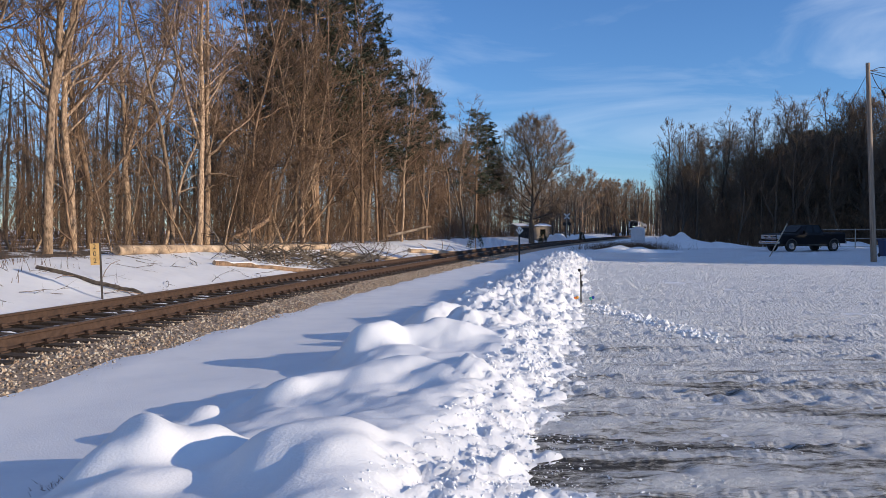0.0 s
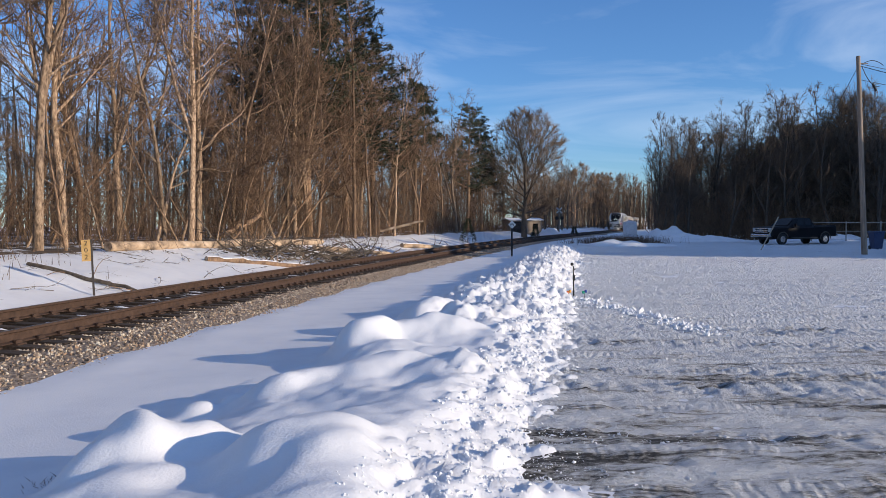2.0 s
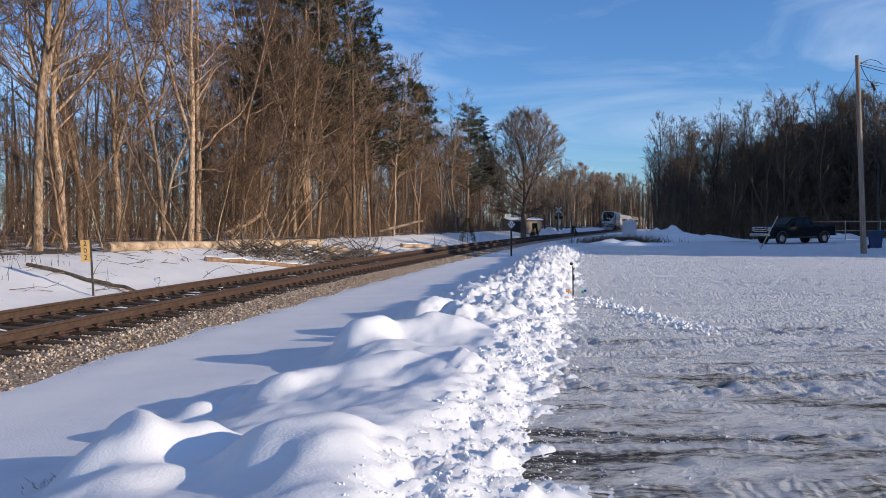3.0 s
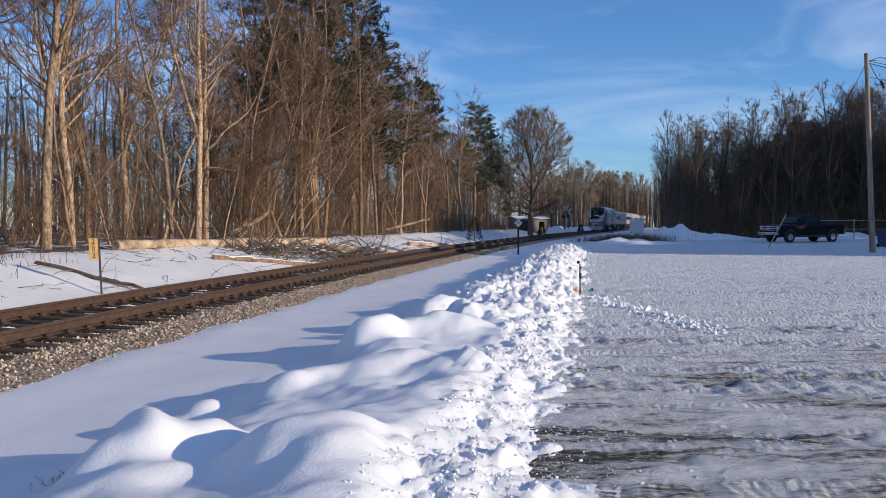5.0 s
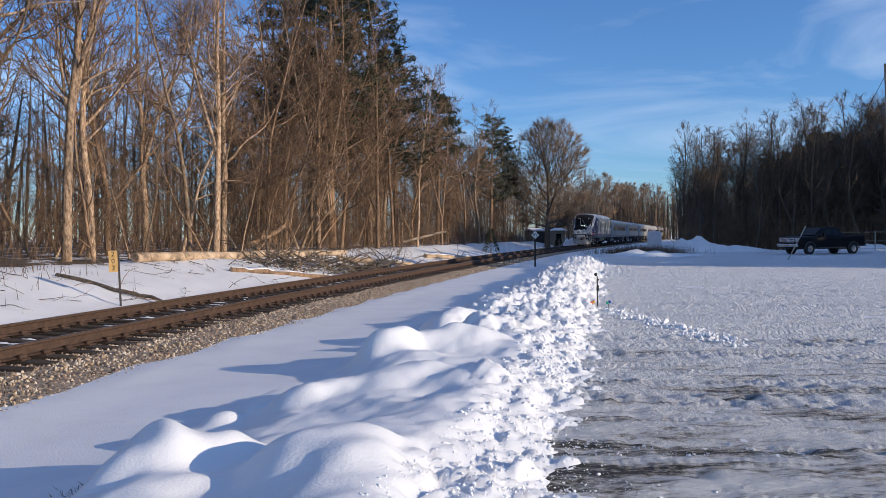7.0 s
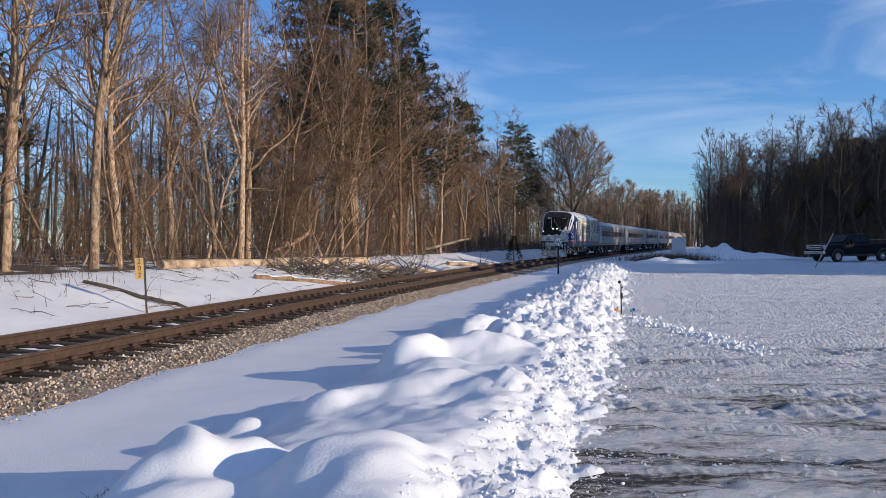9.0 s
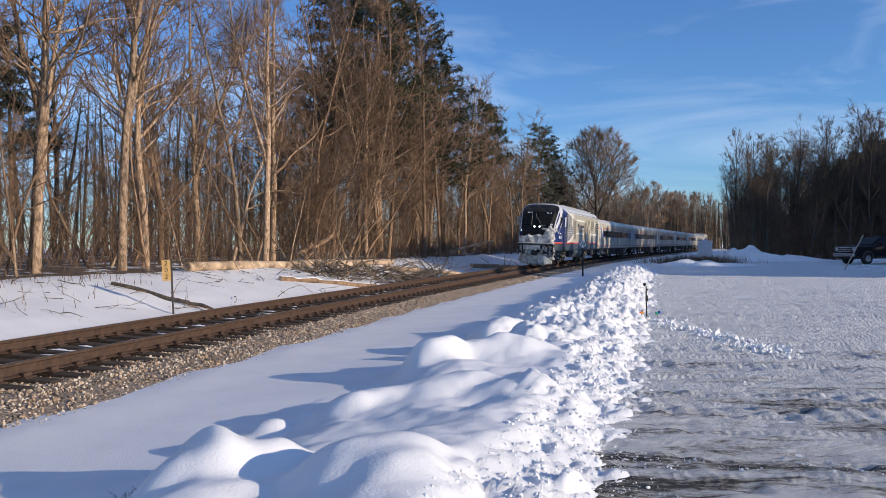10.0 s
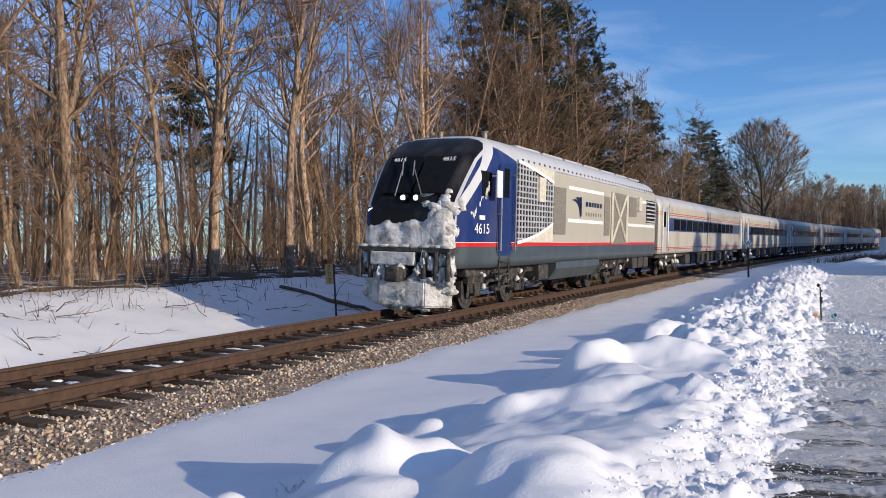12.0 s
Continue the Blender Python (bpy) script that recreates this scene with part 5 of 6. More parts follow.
    for s in (-1, 1):
        for k in range(16):
            y = -7.9 + k * 1.1
            rod(bm, (s * 1.25, y, 0.95), (s * 1.2, y + 0.5, 0.55), 0.035, n=6)
    part("underframe", bm, DARK, t)
    bogie(t, 8.05, 2.6)
    bogie(t, -2.2, 2.6)
    # nose: anti-climber, coupler, hoses, plough
    bm = B()
    box(bm, 0, 10.80, 1.42, 2.40, 0.5, 0.12, 0.03)
    for x in (-1.15, -0.85, -0.55, 0.85, 1.15):
        rod(bm, (x, 11.05, 0.75), (x, 11.05, 1.4), 0.06, n=8)
    box(bm, 0, 10.7, 0.92, 2.3, 0.3, 0.10, 0.02)
    part("buffer_beam", bm, DARK, t, "dark anti-climber and buffer beam")
    bm = B()
    box(bm, 0.25, 11.06, 1.22, 1.15, 0.14, 0.30, 0.03)
    part("anti_climber_plate", bm, CAKED, t, "frosted front plate")
    bm = B()
    rod(bm, (0, 10.6, 0.88), (0, 11.35, 0.88), 0.13, n=12)
    box(bm, 0, 11.45, 0.88, 0.34, 0.3, 0.34, 0.06)
    part("coupler", bm, DARK, t, "dark steel coupler")
    bm = B()
    loft(bm, [[(-1.1, 10.75, z), (-0.6, 11.12, z), (0.6, 11.12, z), (1.1, 10.75, z), (1.05, 10.6, z), (-1.05, 10.6, z)] for z in (0.14, 0.72)])
    bmesh.ops.bevel(bm, geom=bm.edges[:], offset=0.03, segments=2, affect="EDGES")
    part("snow_plough", bm, CAKED, t, "pilot plough packed with snow")
    rng = random.Random(3)
    bm = B()
    for k in range(30):
        x = rng.uniform(-1.0, 1.0)
        lump(bm, (x, 11.0 - 0.26 * abs(x), rng.uniform(0.22, 0.72)), (rng.uniform(0.14, 0.34), 0.14, rng.uniform(0.12, 0.26)), k, 0.55, 3)
    tagged(part("plough_snow", bm, CAKED, t, "lumpy packed snow", True), kind="stuff")
    for k, (x, z, w, h) in enumerate(((1.2, 1.2, 0.14, 0.2), (1.0, 1.05, 0.12, 0.22), (1.38, 1.02, 0.1, 0.18), (-0.62, 1.18, 0.11, 0.24), (-0.85, 1.1, 0.13, 0.2), (-1.1, 1.22, 0.15, 0.2), (-1.35, 1.05, 0.12, 0.26), (-1.05, 0.9, 0.16, 0.16), (-0.45, 0.95, 0.12, 0.14), (0.45, 0.86, 0.2, 0.22), (0.1, 0.9, 0.2, 0.24), (0.7, 0.9, 0.14, 0.2), (-1.3, 0.78, 0.2, 0.14), (-0.8, 0.74, 0.34, 0.10))):
        bm = B()
        lump(bm, (x * 0.86, 11.08 - 0.12 * abs(x), z), (w * 0.72, 0.11, h * 0.9), k + 40, 0.8, 3)
        part("snow_clump", bm, CAKED, t, "rounded clump of snow on the hoses", True)
    bm = B()
    for k in range(9):
        lump(bm, (-1.08 + k * 0.27, 10.97, 1.50), (0.2, 0.10, 0.045), k + 70, 0.3, 2)
    part("ledge_snow", bm, CAKED, t, "snow lying on the anti-climber", True)
    bm = B()
    grid = []
    for j in range(33):
        row = []
        for i in range(67):
            x, z = -1.19 + 2.38 * i / 66, 1.50 + 1.05 * j / 32
            nz = noise.fractal(Vector((x * 1.6, z * 1.6, 4)), 1.0, 2.0, 4)
            reach = 2.08 + 0.16 * nz + 0.48 * (1 - smooth(-0.95, -0.45, x)) + 0.10 * smooth(0.8, 1.1, x)
            th = 0.10 * (1 - smooth(reach - 0.22, reach + 0.02, z)) + 0.05 * nz * (1 - smooth(reach - 0.1, reach, z))
            y = 10.885 - 0.9 * max(0, abs(x) - 0.98) - 0.55 * max(0, z - 2.28) - 0.03
            row.append(bm.verts.new((x, y + th + (0 if z < reach else -0.05), z)))
        grid.append(row)
    for j in range(32):
        for i in range(66):
            bm.faces.new((grid[j][i], grid[j][i + 1], grid[j + 1][i + 1], grid[j + 1][i]))
    bmesh.ops.recalc_face_normals(bm, faces=bm.faces[:])
    part("nose_snow", bm, CAKED, t, "wind-packed snow crust over the nose", True)
    for k in range(30):
        bm = B()
        x = rng.uniform(-1.2, -0.6)
        z = rng.uniform(1.6, 2.5)
        lump(bm, (x, 10.88 - 0.9 * max(0, -x - 0.98) - 0.5 * max(0, z - 2.25), z), (rng.uniform(0.05, 0.15), 0.07, rng.uniform(0.05, 0.16)), k + 140, 0.6, 2)
        part("snow_clump", bm, CAKED, t, "", True)
    for k in range(12):
        bm = B()
        lump(bm, (-0.62 + 0.3 * rng.uniform(-1, 1), 10.86 - 0.03 * k, 2.40 + 0.035 * k), (0.13, 0.05, 0.07), k + 170, 0.6, 2)
        part("snow_clump", bm, CAKED, t, "", True)
    bm = B()
    for k in range(18):
        u = rng.random()
        lump(bm, (-1.44 + 0.17 * u, 9.5 + 0.95 * u + rng.gauss(0, 0.04), 2.95 - 1.0 * u + rng.gauss(0, 0.06)), (0.025, rng.uniform(0.02, 0.05), rng.uniform(0.04, 0.14)), k + 200, 0.5, 2)
    part("spattered_snow", bm, CAKED, t, "streaks of blown snow on the cab side", True)
    bm = B()
    for y in LOCO_AXLES:
        for k in range(4):
            lump(bm, (-1.18 + rng.gauss(0, 0.05), y + rng.gauss(0, 0.7), rng.uniform(0.5, 0.95)), (0.07, rng.uniform(0.04, 0.10), rng.uniform(0.04, 0.09)), k + 300 + y, 0.5, 2)
    tagged(part("bogie_snow", bm, CAKED, t, "clumps of snow on the running gear", True), kind="stuff")
    return t, [wheelset(t, y) for y in LOCO_AXLES]


COACH_AXLES = (10.4, 7.8, -7.8, -10.4)


def coach():
    t = thing("passenger_coach", "dusty silver passenger coach with a blue window band and red lines", "railway coach", "coaches")
    bm = B()
    loft(bm, [section(*a) for a in ((-12.75, 1.40, 1.08, 3.1, 3.72, 0.5), (-12.6, 1.5, 1.08, 3.15, 3.84, 0.5), (12.6, 1.5, 1.08, 3.15, 3.84, 0.5), (12.75, 1.40, 1.08, 3.1, 3.72, 0.5))])
    body = part("body", bm, COACH_PAINT, t)
    for poly in body.data.polygons:
        poly.use_smooth = abs(poly.normal.y) < 0.9
    for side in (-1, 1):
        for k in range(12):
            y = 9.3 - k * 1.5
            bm = B()
            box(bm, side * 1.50, y, 2.44, 0.03, 1.22, 0.54, 0.012)
            part("window", bm, GLASS, t)
        for y in (11.9, -11.9):
            bm = B()
            box(bm, side * 1.50, y, 2.2, 0.04, 0.85, 2.1, 0.02)
            d = part("vestibule_door", bm, SILVER, t, "silver vestibule door")
            bm = B()
            box(bm, side * 1.525, y, 2.65, 0.012, 0.4, 0.7, 0.004)
            part("door_window", bm, GLASS, d)
            for e in (-0.52, 0.52):
                bm = B()
                rod(bm, (side * 1.56, y + e, 1.4), (side * 1.56, y + e, 3.2), 0.03, n=6)
                part("grab_rail", bm, WHITE, t)
        for y in (10.95, 0.4, -10.95):
            bm = B()
            box(bm, side * 1.502, y, 2.3, 0.012, 0.03, 2.2)
            part("panel_seam", bm, DARK, t)
    bm = B()
    box(bm, 0, 0, 0.98, 2.4, 24.5, 0.22, 0.02)
    rng = random.Random(8)
    for k in range(9):
        y = -5.8 + k * 1.45
        for s in (-1, 1):
            box(bm, s * 1.05, y, 0.72, 0.6, rng.uniform(0.6, 1.2), rng.uniform(0.35, 0.6), 0.03)
    for s in (-1, 1):
        rod(bm, (s * 1.2, -6.5, 0.45), (s * 1.2, 6.5, 0.45), 0.03, n=6)
    part("underframe", bm, DARK, t)
    bm = B()
    for k in range(14):
        lump(bm, (-1.2, rng.choice((9.1, -9.1)) + rng.gauss(0, 1.2), rng.uniform(0.5, 0.95)), (0.08, 0.16, 0.12), k, 0.5, 1)
    tagged(part("bogie_snow", bm, CAKED, t, smooth=True), kind="stuff")
    bogie(t, 9.1, 2.6)
    bogie(t, -9.1, 2.6)
    for e in (-1, 1):
        bm = B()
        box(bm, 0, e * 12.86, 2.2, 1.1, 0.26, 2.2, 0.05)
        part("gangway", bm, DARK, t)
        bm = B()
        box(bm, 0, e * 12.95, 0.85, 0.3, 0.5, 0.3, 0.05)
        part("coupler", bm, DARK, t)
    for y in COACH_AXLES:
        wheelset(t, y, 0.46)
    return t


def trailing_locomotive():
    t = thing("trailing_locomotive", "boxy silver-grey diesel locomotive at the train's tail", "locomotive")
    bm = B()
    loft(bm, [section(*a) for a in ((-10, 1.3, 1.05, 2.9, 3.6, 0.4), (-9.2, 1.5, 1.05, 3.4, 4.2, 0.4), (9.8, 1.5, 1.05, 3.4, 4.2, 0.4))])
    part("body", bm, COACH_PAINT, t)
    for k in range(3):
        bm = B()
        box(bm, -1.5, -5 + 4 * k, 3.0, 0.03, 2.4, 0.5, 0.01)
        part("vent", bm, BLACK, t)
    bm = B()
    box(bm, 0, 0, 0.85, 2.4, 19, 0.45, 0.03)
    part("underframe", bm, DARK, t)
    bogie(t, 6.2, 2.6)
    bogie(t, -6.2, 2.6)
    for y in (7.5, 4.9, -4.9, -7.5):
        wheelset(t, y)
    return t


COACH_PAINT = coach_paint()
LOCO, LOCO_WHEELS = locomotive()
COACHES = [coach()]
for _ in range(5):
    COACHES.append(copy_thing(COACHES[0], Matrix()))
TAIL = trailing_locomotive()


def vehicle_pose(s):
    p = on_track(s, 0, RAIL_Z + CANT / 2)
    return Matrix.Translation(p) @ pose(0, 0, 0, 0, -math.degrees(math.atan2(CANT, GAUGE)), 180 - math.degrees(heading(s)))


def motions():
    stops = [i * 0.25 for i in range(49)]

    def ride(ob, behind):
        walk(ob, [(t, vehicle_pose(NOSE_END + behind + SPEED * (12.0 - t))) for t in stops])

    def roll(wheel):
        x, y, r = wheel.location
        walk(wheel, [(k / 30, pose(x, y, r, -math.degrees(SPEED * k / 30 / r))) for k in range(361)])
    ride(LOCO, 10.9)
    for w in LOCO_WHEELS:
        roll(w)
    for i, c in enumerate(COACHES):
        ride(c, 20.3 + 13.0 + 26.0 * i)
        if i < 3:
            for o in c.children:
                if o.name.startswith("wheelset"):
                    roll(o)
    ride(TAIL, 20.3 + 26.0 * 6 + 10.3)


# ---------------- beside the track ----------------
YELLOW = material("faded_yellow_sign", (0.55, 0.34, 0.12), 0.6, vary=[(0.42, 0.26, 0.09), (0.62, 0.40, 0.16)], scale=6)
SIGN_WHITE = material("sign_white", (0.72, 0.71, 0.68), 0.5)
INK = material("sign_black", (0.012, 0.012, 0.012), 0.6)
POST = material("weathered_steel_post", (0.05, 0.04, 0.035), 0.7)
WOOD = material("weathered_pole_wood", (0.27, 0.205, 0.155), 0.9, vary=[(0.15, 0.115, 0.09), (0.36, 0.28, 0.21)], scale=4, bump=0.6, bump_scale=16, stretch=(5, 5, 0.25))
LOGWOOD = material("split_log_wood", (0.46, 0.33, 0.215), 0.9, vary=[(0.10, 0.07, 0.05), (0.64, 0.50, 0.36)], scale=1.9, bump=0.7, bump_scale=14, stretch=(1, 1, 1))


def upright(*words_at):
    return Matrix.Translation(words_at) @ Euler((radians(90), 0, 0)).to_matrix().to_4x4()


def milepost():
    x, y = -9.55, 22.6
    z = ground_z(x, y)
    t = thing("milepost_sign", "weathered yellow milepost sign on a rusty steel post in snow", "sign", at=Matrix.Translation((x, y, z)) @ pose(0, 0, 0, 0, -2, 18))
    top = 1.24 - z
    bm = B()
    box(bm, 0, 0, top / 2 - 0.2, 0.055, 0.03, top + 0.4, 0.004)
    box(bm, 0.022, 0.02, top / 2 - 0.2, 0.008, 0.05, top + 0.4)
    part("post", bm, POST, t)
    bm = B()
    box(bm, -0.14, -0.025, top - 0.31, 0.235, 0.012, 0.60, 0.004)
    plate = part("plate", bm, YELLOW, t, "faded yellow number plate")
    for k, c in enumerate("202"):
        writing("numeral", c, 0.19, INK, plate, upright(-0.14, -0.034, top - 0.11 - 0.195 * k), 0.002)


def whistle_post():
    x, y = 4.25, 45.0
    z = ground_z(x, y)
    t = thing("whistle_post", "white diamond whistle sign with a black letter on a dark post", "sign", at=Matrix.Translation((x, y, z)) @ pose(0, 0, 0, 0, 0, 8))
    bm = B()
    box(bm, 0, 0, 0.6, 0.09, 0.06, 2.2, 0.01)
    part("post", bm, INK, t)
    bm = B()
    box(bm, 0, -0.05, 1.60 - z, 0.32, 0.02, 0.32, 0.02, Matrix.Translation((0, 0, 1.6 - z)) @ Matrix.Rotation(radians(45), 4, "Y") @ Matrix.Translation((0, 0, z - 1.6)))
    p = part("plate", bm, SIGN_WHITE, t, "white diamond plate")
    writing("letter", "W", 0.28, INK, p, upright(0, -0.064, 1.60 - z), 0.003)


def yard_marker():
    t = thing("marker_stake", "slim black stake with a ball top stuck in snow", "stake", at=Matrix.Translation((3.06, 17.85, 0.02)))
    bm = B()
    rod(bm, (0, 0, -0.2), (-0.01, 0, 0.66), 0.017, 0.014, 8)
    for z in (0.34, 0.42, 0.57):
        rod(bm, (0.0, 0, z), (0.035, 0, z + 0.03), 0.016, 0.010, 6)
    box(bm, 0, 0, 0.40, 0.05, 0.04, 0.12, 0.01)
    part("stake", bm, INK, t)
    bm = B()
    bmesh.ops.create_uvsphere(bm, u_segments=14, v_segments=10, radius=0.036, matrix=Matrix.Translation((-0.04, 0, 0.70)))
    part("ball_top", bm, INK, t, smooth=True)
    orange, green = material("orange_plastic", (0.75, 0.16, 0.03), 0.35), material("green_plastic", (0.03, 0.42, 0.25), 0.35)
    amber, blue = material("amber_plastic", (0.75, 0.36, 0.06), 0.35), material("blue_plastic", (0.02, 0.06, 0.30), 0.35)
    for x, a, b in ((-0.19, orange, amber), (0.16, green, blue)):
        o = thing("bobble_marker", "small bright two-coloured ball marker on a wire", "ornament", "ball markers", at=Matrix.Translation((3.04 + x * 0.97, 17.3, 0.05)))
        bm = B()
        rod(bm, (0, 0, -0.05), (0, 0, 0.09), 0.006, n=6)
        part("wire", bm, POST, o)
        for dx, m in ((-0.024, a), (0.026, b)):
            bm = B()
            bmesh.ops.create_uvsphere(bm, u_segments=12, v_segments=8, radius=0.034, matrix=Matrix.Translation((dx * (1 if x < 0 else 1), 0, 0.10 + dx * 0.4)))
            part("ball", bm, m, o, smooth=True)


def log_between(name, a, b, r0, r1, label, mat, snow=True, seed=0):
    rng = random.Random(seed)
    a, b = Vector(a), Vector(b)
    o = thing(name, label, "log")
    t = Tubes()
    n = 11
    pts = [a.lerp(b, i / (n - 1)) + Vector((rng.gauss(0, 0.03), rng.gauss(0, 0.03), rng.gauss(0, 0.02))) for i in range(n)]
    rad = [(r0 + (r1 - r0) * i / (n - 1)) * rng.uniform(0.93, 1.07) for i in range(n)]
    t.add(pts, rad, 10)
    w = new("trunk", t.mesh("trunk", mat))
    w.parent = o
    for e, rr in ((pts[0], rad[0]), (pts[-1], rad[-1])):
        d = (pts[1] - pts[0]).normalized()
        bm = B()
        bmesh.ops.create_circle(bm, cap_ends=True, segments=10, radius=rr * 0.98, matrix=Matrix.Translation(e) @ d.to_track_quat("Z", "Y").to_matrix().to_4x4())
        part("cut_end", bm, LOGWOOD, o)
    if snow:
        s = Tubes()
        s.add([p + Vector((0, 0, r * 0.62)) for p, r in zip(pts, rad)], [r * 0.62 * rng.uniform(0.7, 1.05) for r in rad], 8)
        c = new("snow_cap", s.mesh("snow_cap", SNOW))
        c.parent = o
    for k in range(5):
        br = Tubes()
        p, r, d = along(pts, rad, rng.uniform(0.3, 1))
        lp, lr = limb(rng, p, Vector((rng.gauss(0, 1), rng.gauss(0, 0.6), rng.uniform(0.1, 0.9))), rng.uniform(0.5, 1.5), r * 0.28, 4, 0.2, 0, 0.3)
        br.add(lp, lr, 5)
        q = new("broken_limb", br.mesh("broken_limb", BARK_BROWN))
        q.parent = o


def gpoint(x, y, up=0.0):
    return (x, y, ground_z(x, y) + up)


def fallen_wood():
    log_between("fallen_log", gpoint(-12.6, 31.0, 0.20), gpoint(-7.0, 49.5, 0.22), 0.20, 0.17, "long fallen split tree trunk stripped of its bark", LOGWOOD, False, 1)
    log_between("fallen_log", gpoint(-6.9, 45.5, 0.18), gpoint(-2.6, 51.0, 0.18), 0.17, 0.12, "fallen split tree trunk stripped of its bark", LOGWOOD, False, 2)
    log_between("fallen_log", gpoint(-12.4, 24.6, 0.06), gpoint(-8.4, 23.8, 0.05), 0.07, 0.05, "thin dark fallen log half sunk in snow", BARK_DARK_SHADED, False, 3)
    log_between("leaning_log", gpoint(-11.6, 44.0, 0.35), gpoint(-9.9, 45.8, 1.5), 0.16, 0.13, "dark fallen log propped on the brush", BARK_BROWN, False, 4)
    log_between("leaning_log", gpoint(-4.2, 62.0, 0.7), gpoint(-1.0, 62.0, 2.2), 0.10, 0.08, "pale broken stem leaning in the brush", LOGWOOD, False, 5)
    log_between("fallen_log", gpoint(-9.5, 33.5, 0.08), gpoint(-5.6, 37.5, 0.08), 0.13, 0.09, "dark fallen log lying in snow", BARK_BROWN, True, 6)
    log_between("fallen_log", gpoint(-2.5, 60, 0.15), gpoint(1.5, 68.0, 0.15), 0.18, 0.12, "pale fallen log with snow on it", LOGWOOD, True, 7)
    rng = random.Random(77)
    t = Tubes()
    for k in range(520):
        if k < 300:
            x, y = rng.uniform(-9.5, -3.6), 0
            y = 40.5 + (x + 7) * 1.0 + rng.gauss(0, 1.6)
            L, up = rng.uniform(0.5, 2.4), rng.uniform(-0.1, 0.45)
        else:
            p = on_track(rng.uniform(10, 58), rng.uniform(-9.5, -4.2))
            x, y = p.x, p.y
            L, up = rng.uniform(0.3, 1.3), rng.uniform(-0.05, 0.22)
        a = Vector(gpoint(x, y, rng.uniform(0, 0.22) if k < 300 else 0.03))
        pts, rad = limb(rng, a, Vector((rng.gauss(0, 1), rng.gauss(0, 0.6), up)), L, rng.uniform(0.015, 0.055) if k < 300 else rng.uniform(0.006, 0.018), 4, 0.2, -0.02, 0.4)
        t.add(pts, rad, 4)
        for j in range(3):
            q, r, d = along(pts, rad, rng.uniform(0.3, 1))
            t.spine(q, q + (d + Vector((rng.gauss(0, 0.6), rng.gauss(0, 0.6), rng.gauss(0.1, 0.4)))).normalized() * L * 0.4, r * 0.6)
    tagged(new("fallen_branches", t.mesh("fallen_branches", BARK_DARK_SHADED)), "scattered broken branches lying on the snow", "branches", kind="stuff")
    # weeds poking through the snow
    g = Tubes()
    for k in range(40):
        x, y = -2.62 + rng.gauss(0, 0.05), 5.4 + rng.gauss(0, 0.06)
        p = Vector((x, y, bank_z(x, y) - 0.02))
        g.spine(p, p + Vector((rng.gauss(-0.1, 0.5), rng.gauss(-0.3, 0.5), 0.8)) * rng.uniform(0.04, 0.10), 0.003)
    for k in range(2600):
        if k < 500:
            p = on_track(rng.uniform(4, 24) if k % 2 else rng.uniform(46, 62), -9.5 + abs(rng.gauss(0, 1.5)))
            p.z = ground_z(p.x, p.y)
            h = rng.uniform(0.15, 0.5)
        else:
            p = Vector((rng.gauss(15.2, 1.6), rng.gauss(66, 1.6), 0.0))
            h = rng.uniform(0.3, 0.85)
        g.spine(p, p + Vector((rng.gauss(0, 0.3), rng.gauss(0, 0.3), 1)) * h, 0.008 if k < 500 else 0.012)
    tagged(new("dry_weeds", g.mesh("dry_weeds", TWIG)), "dry brown weeds poking through the snow", "weeds", kind="stuff")


milepost()
whistle_post()
yard_marker()
fallen_wood()


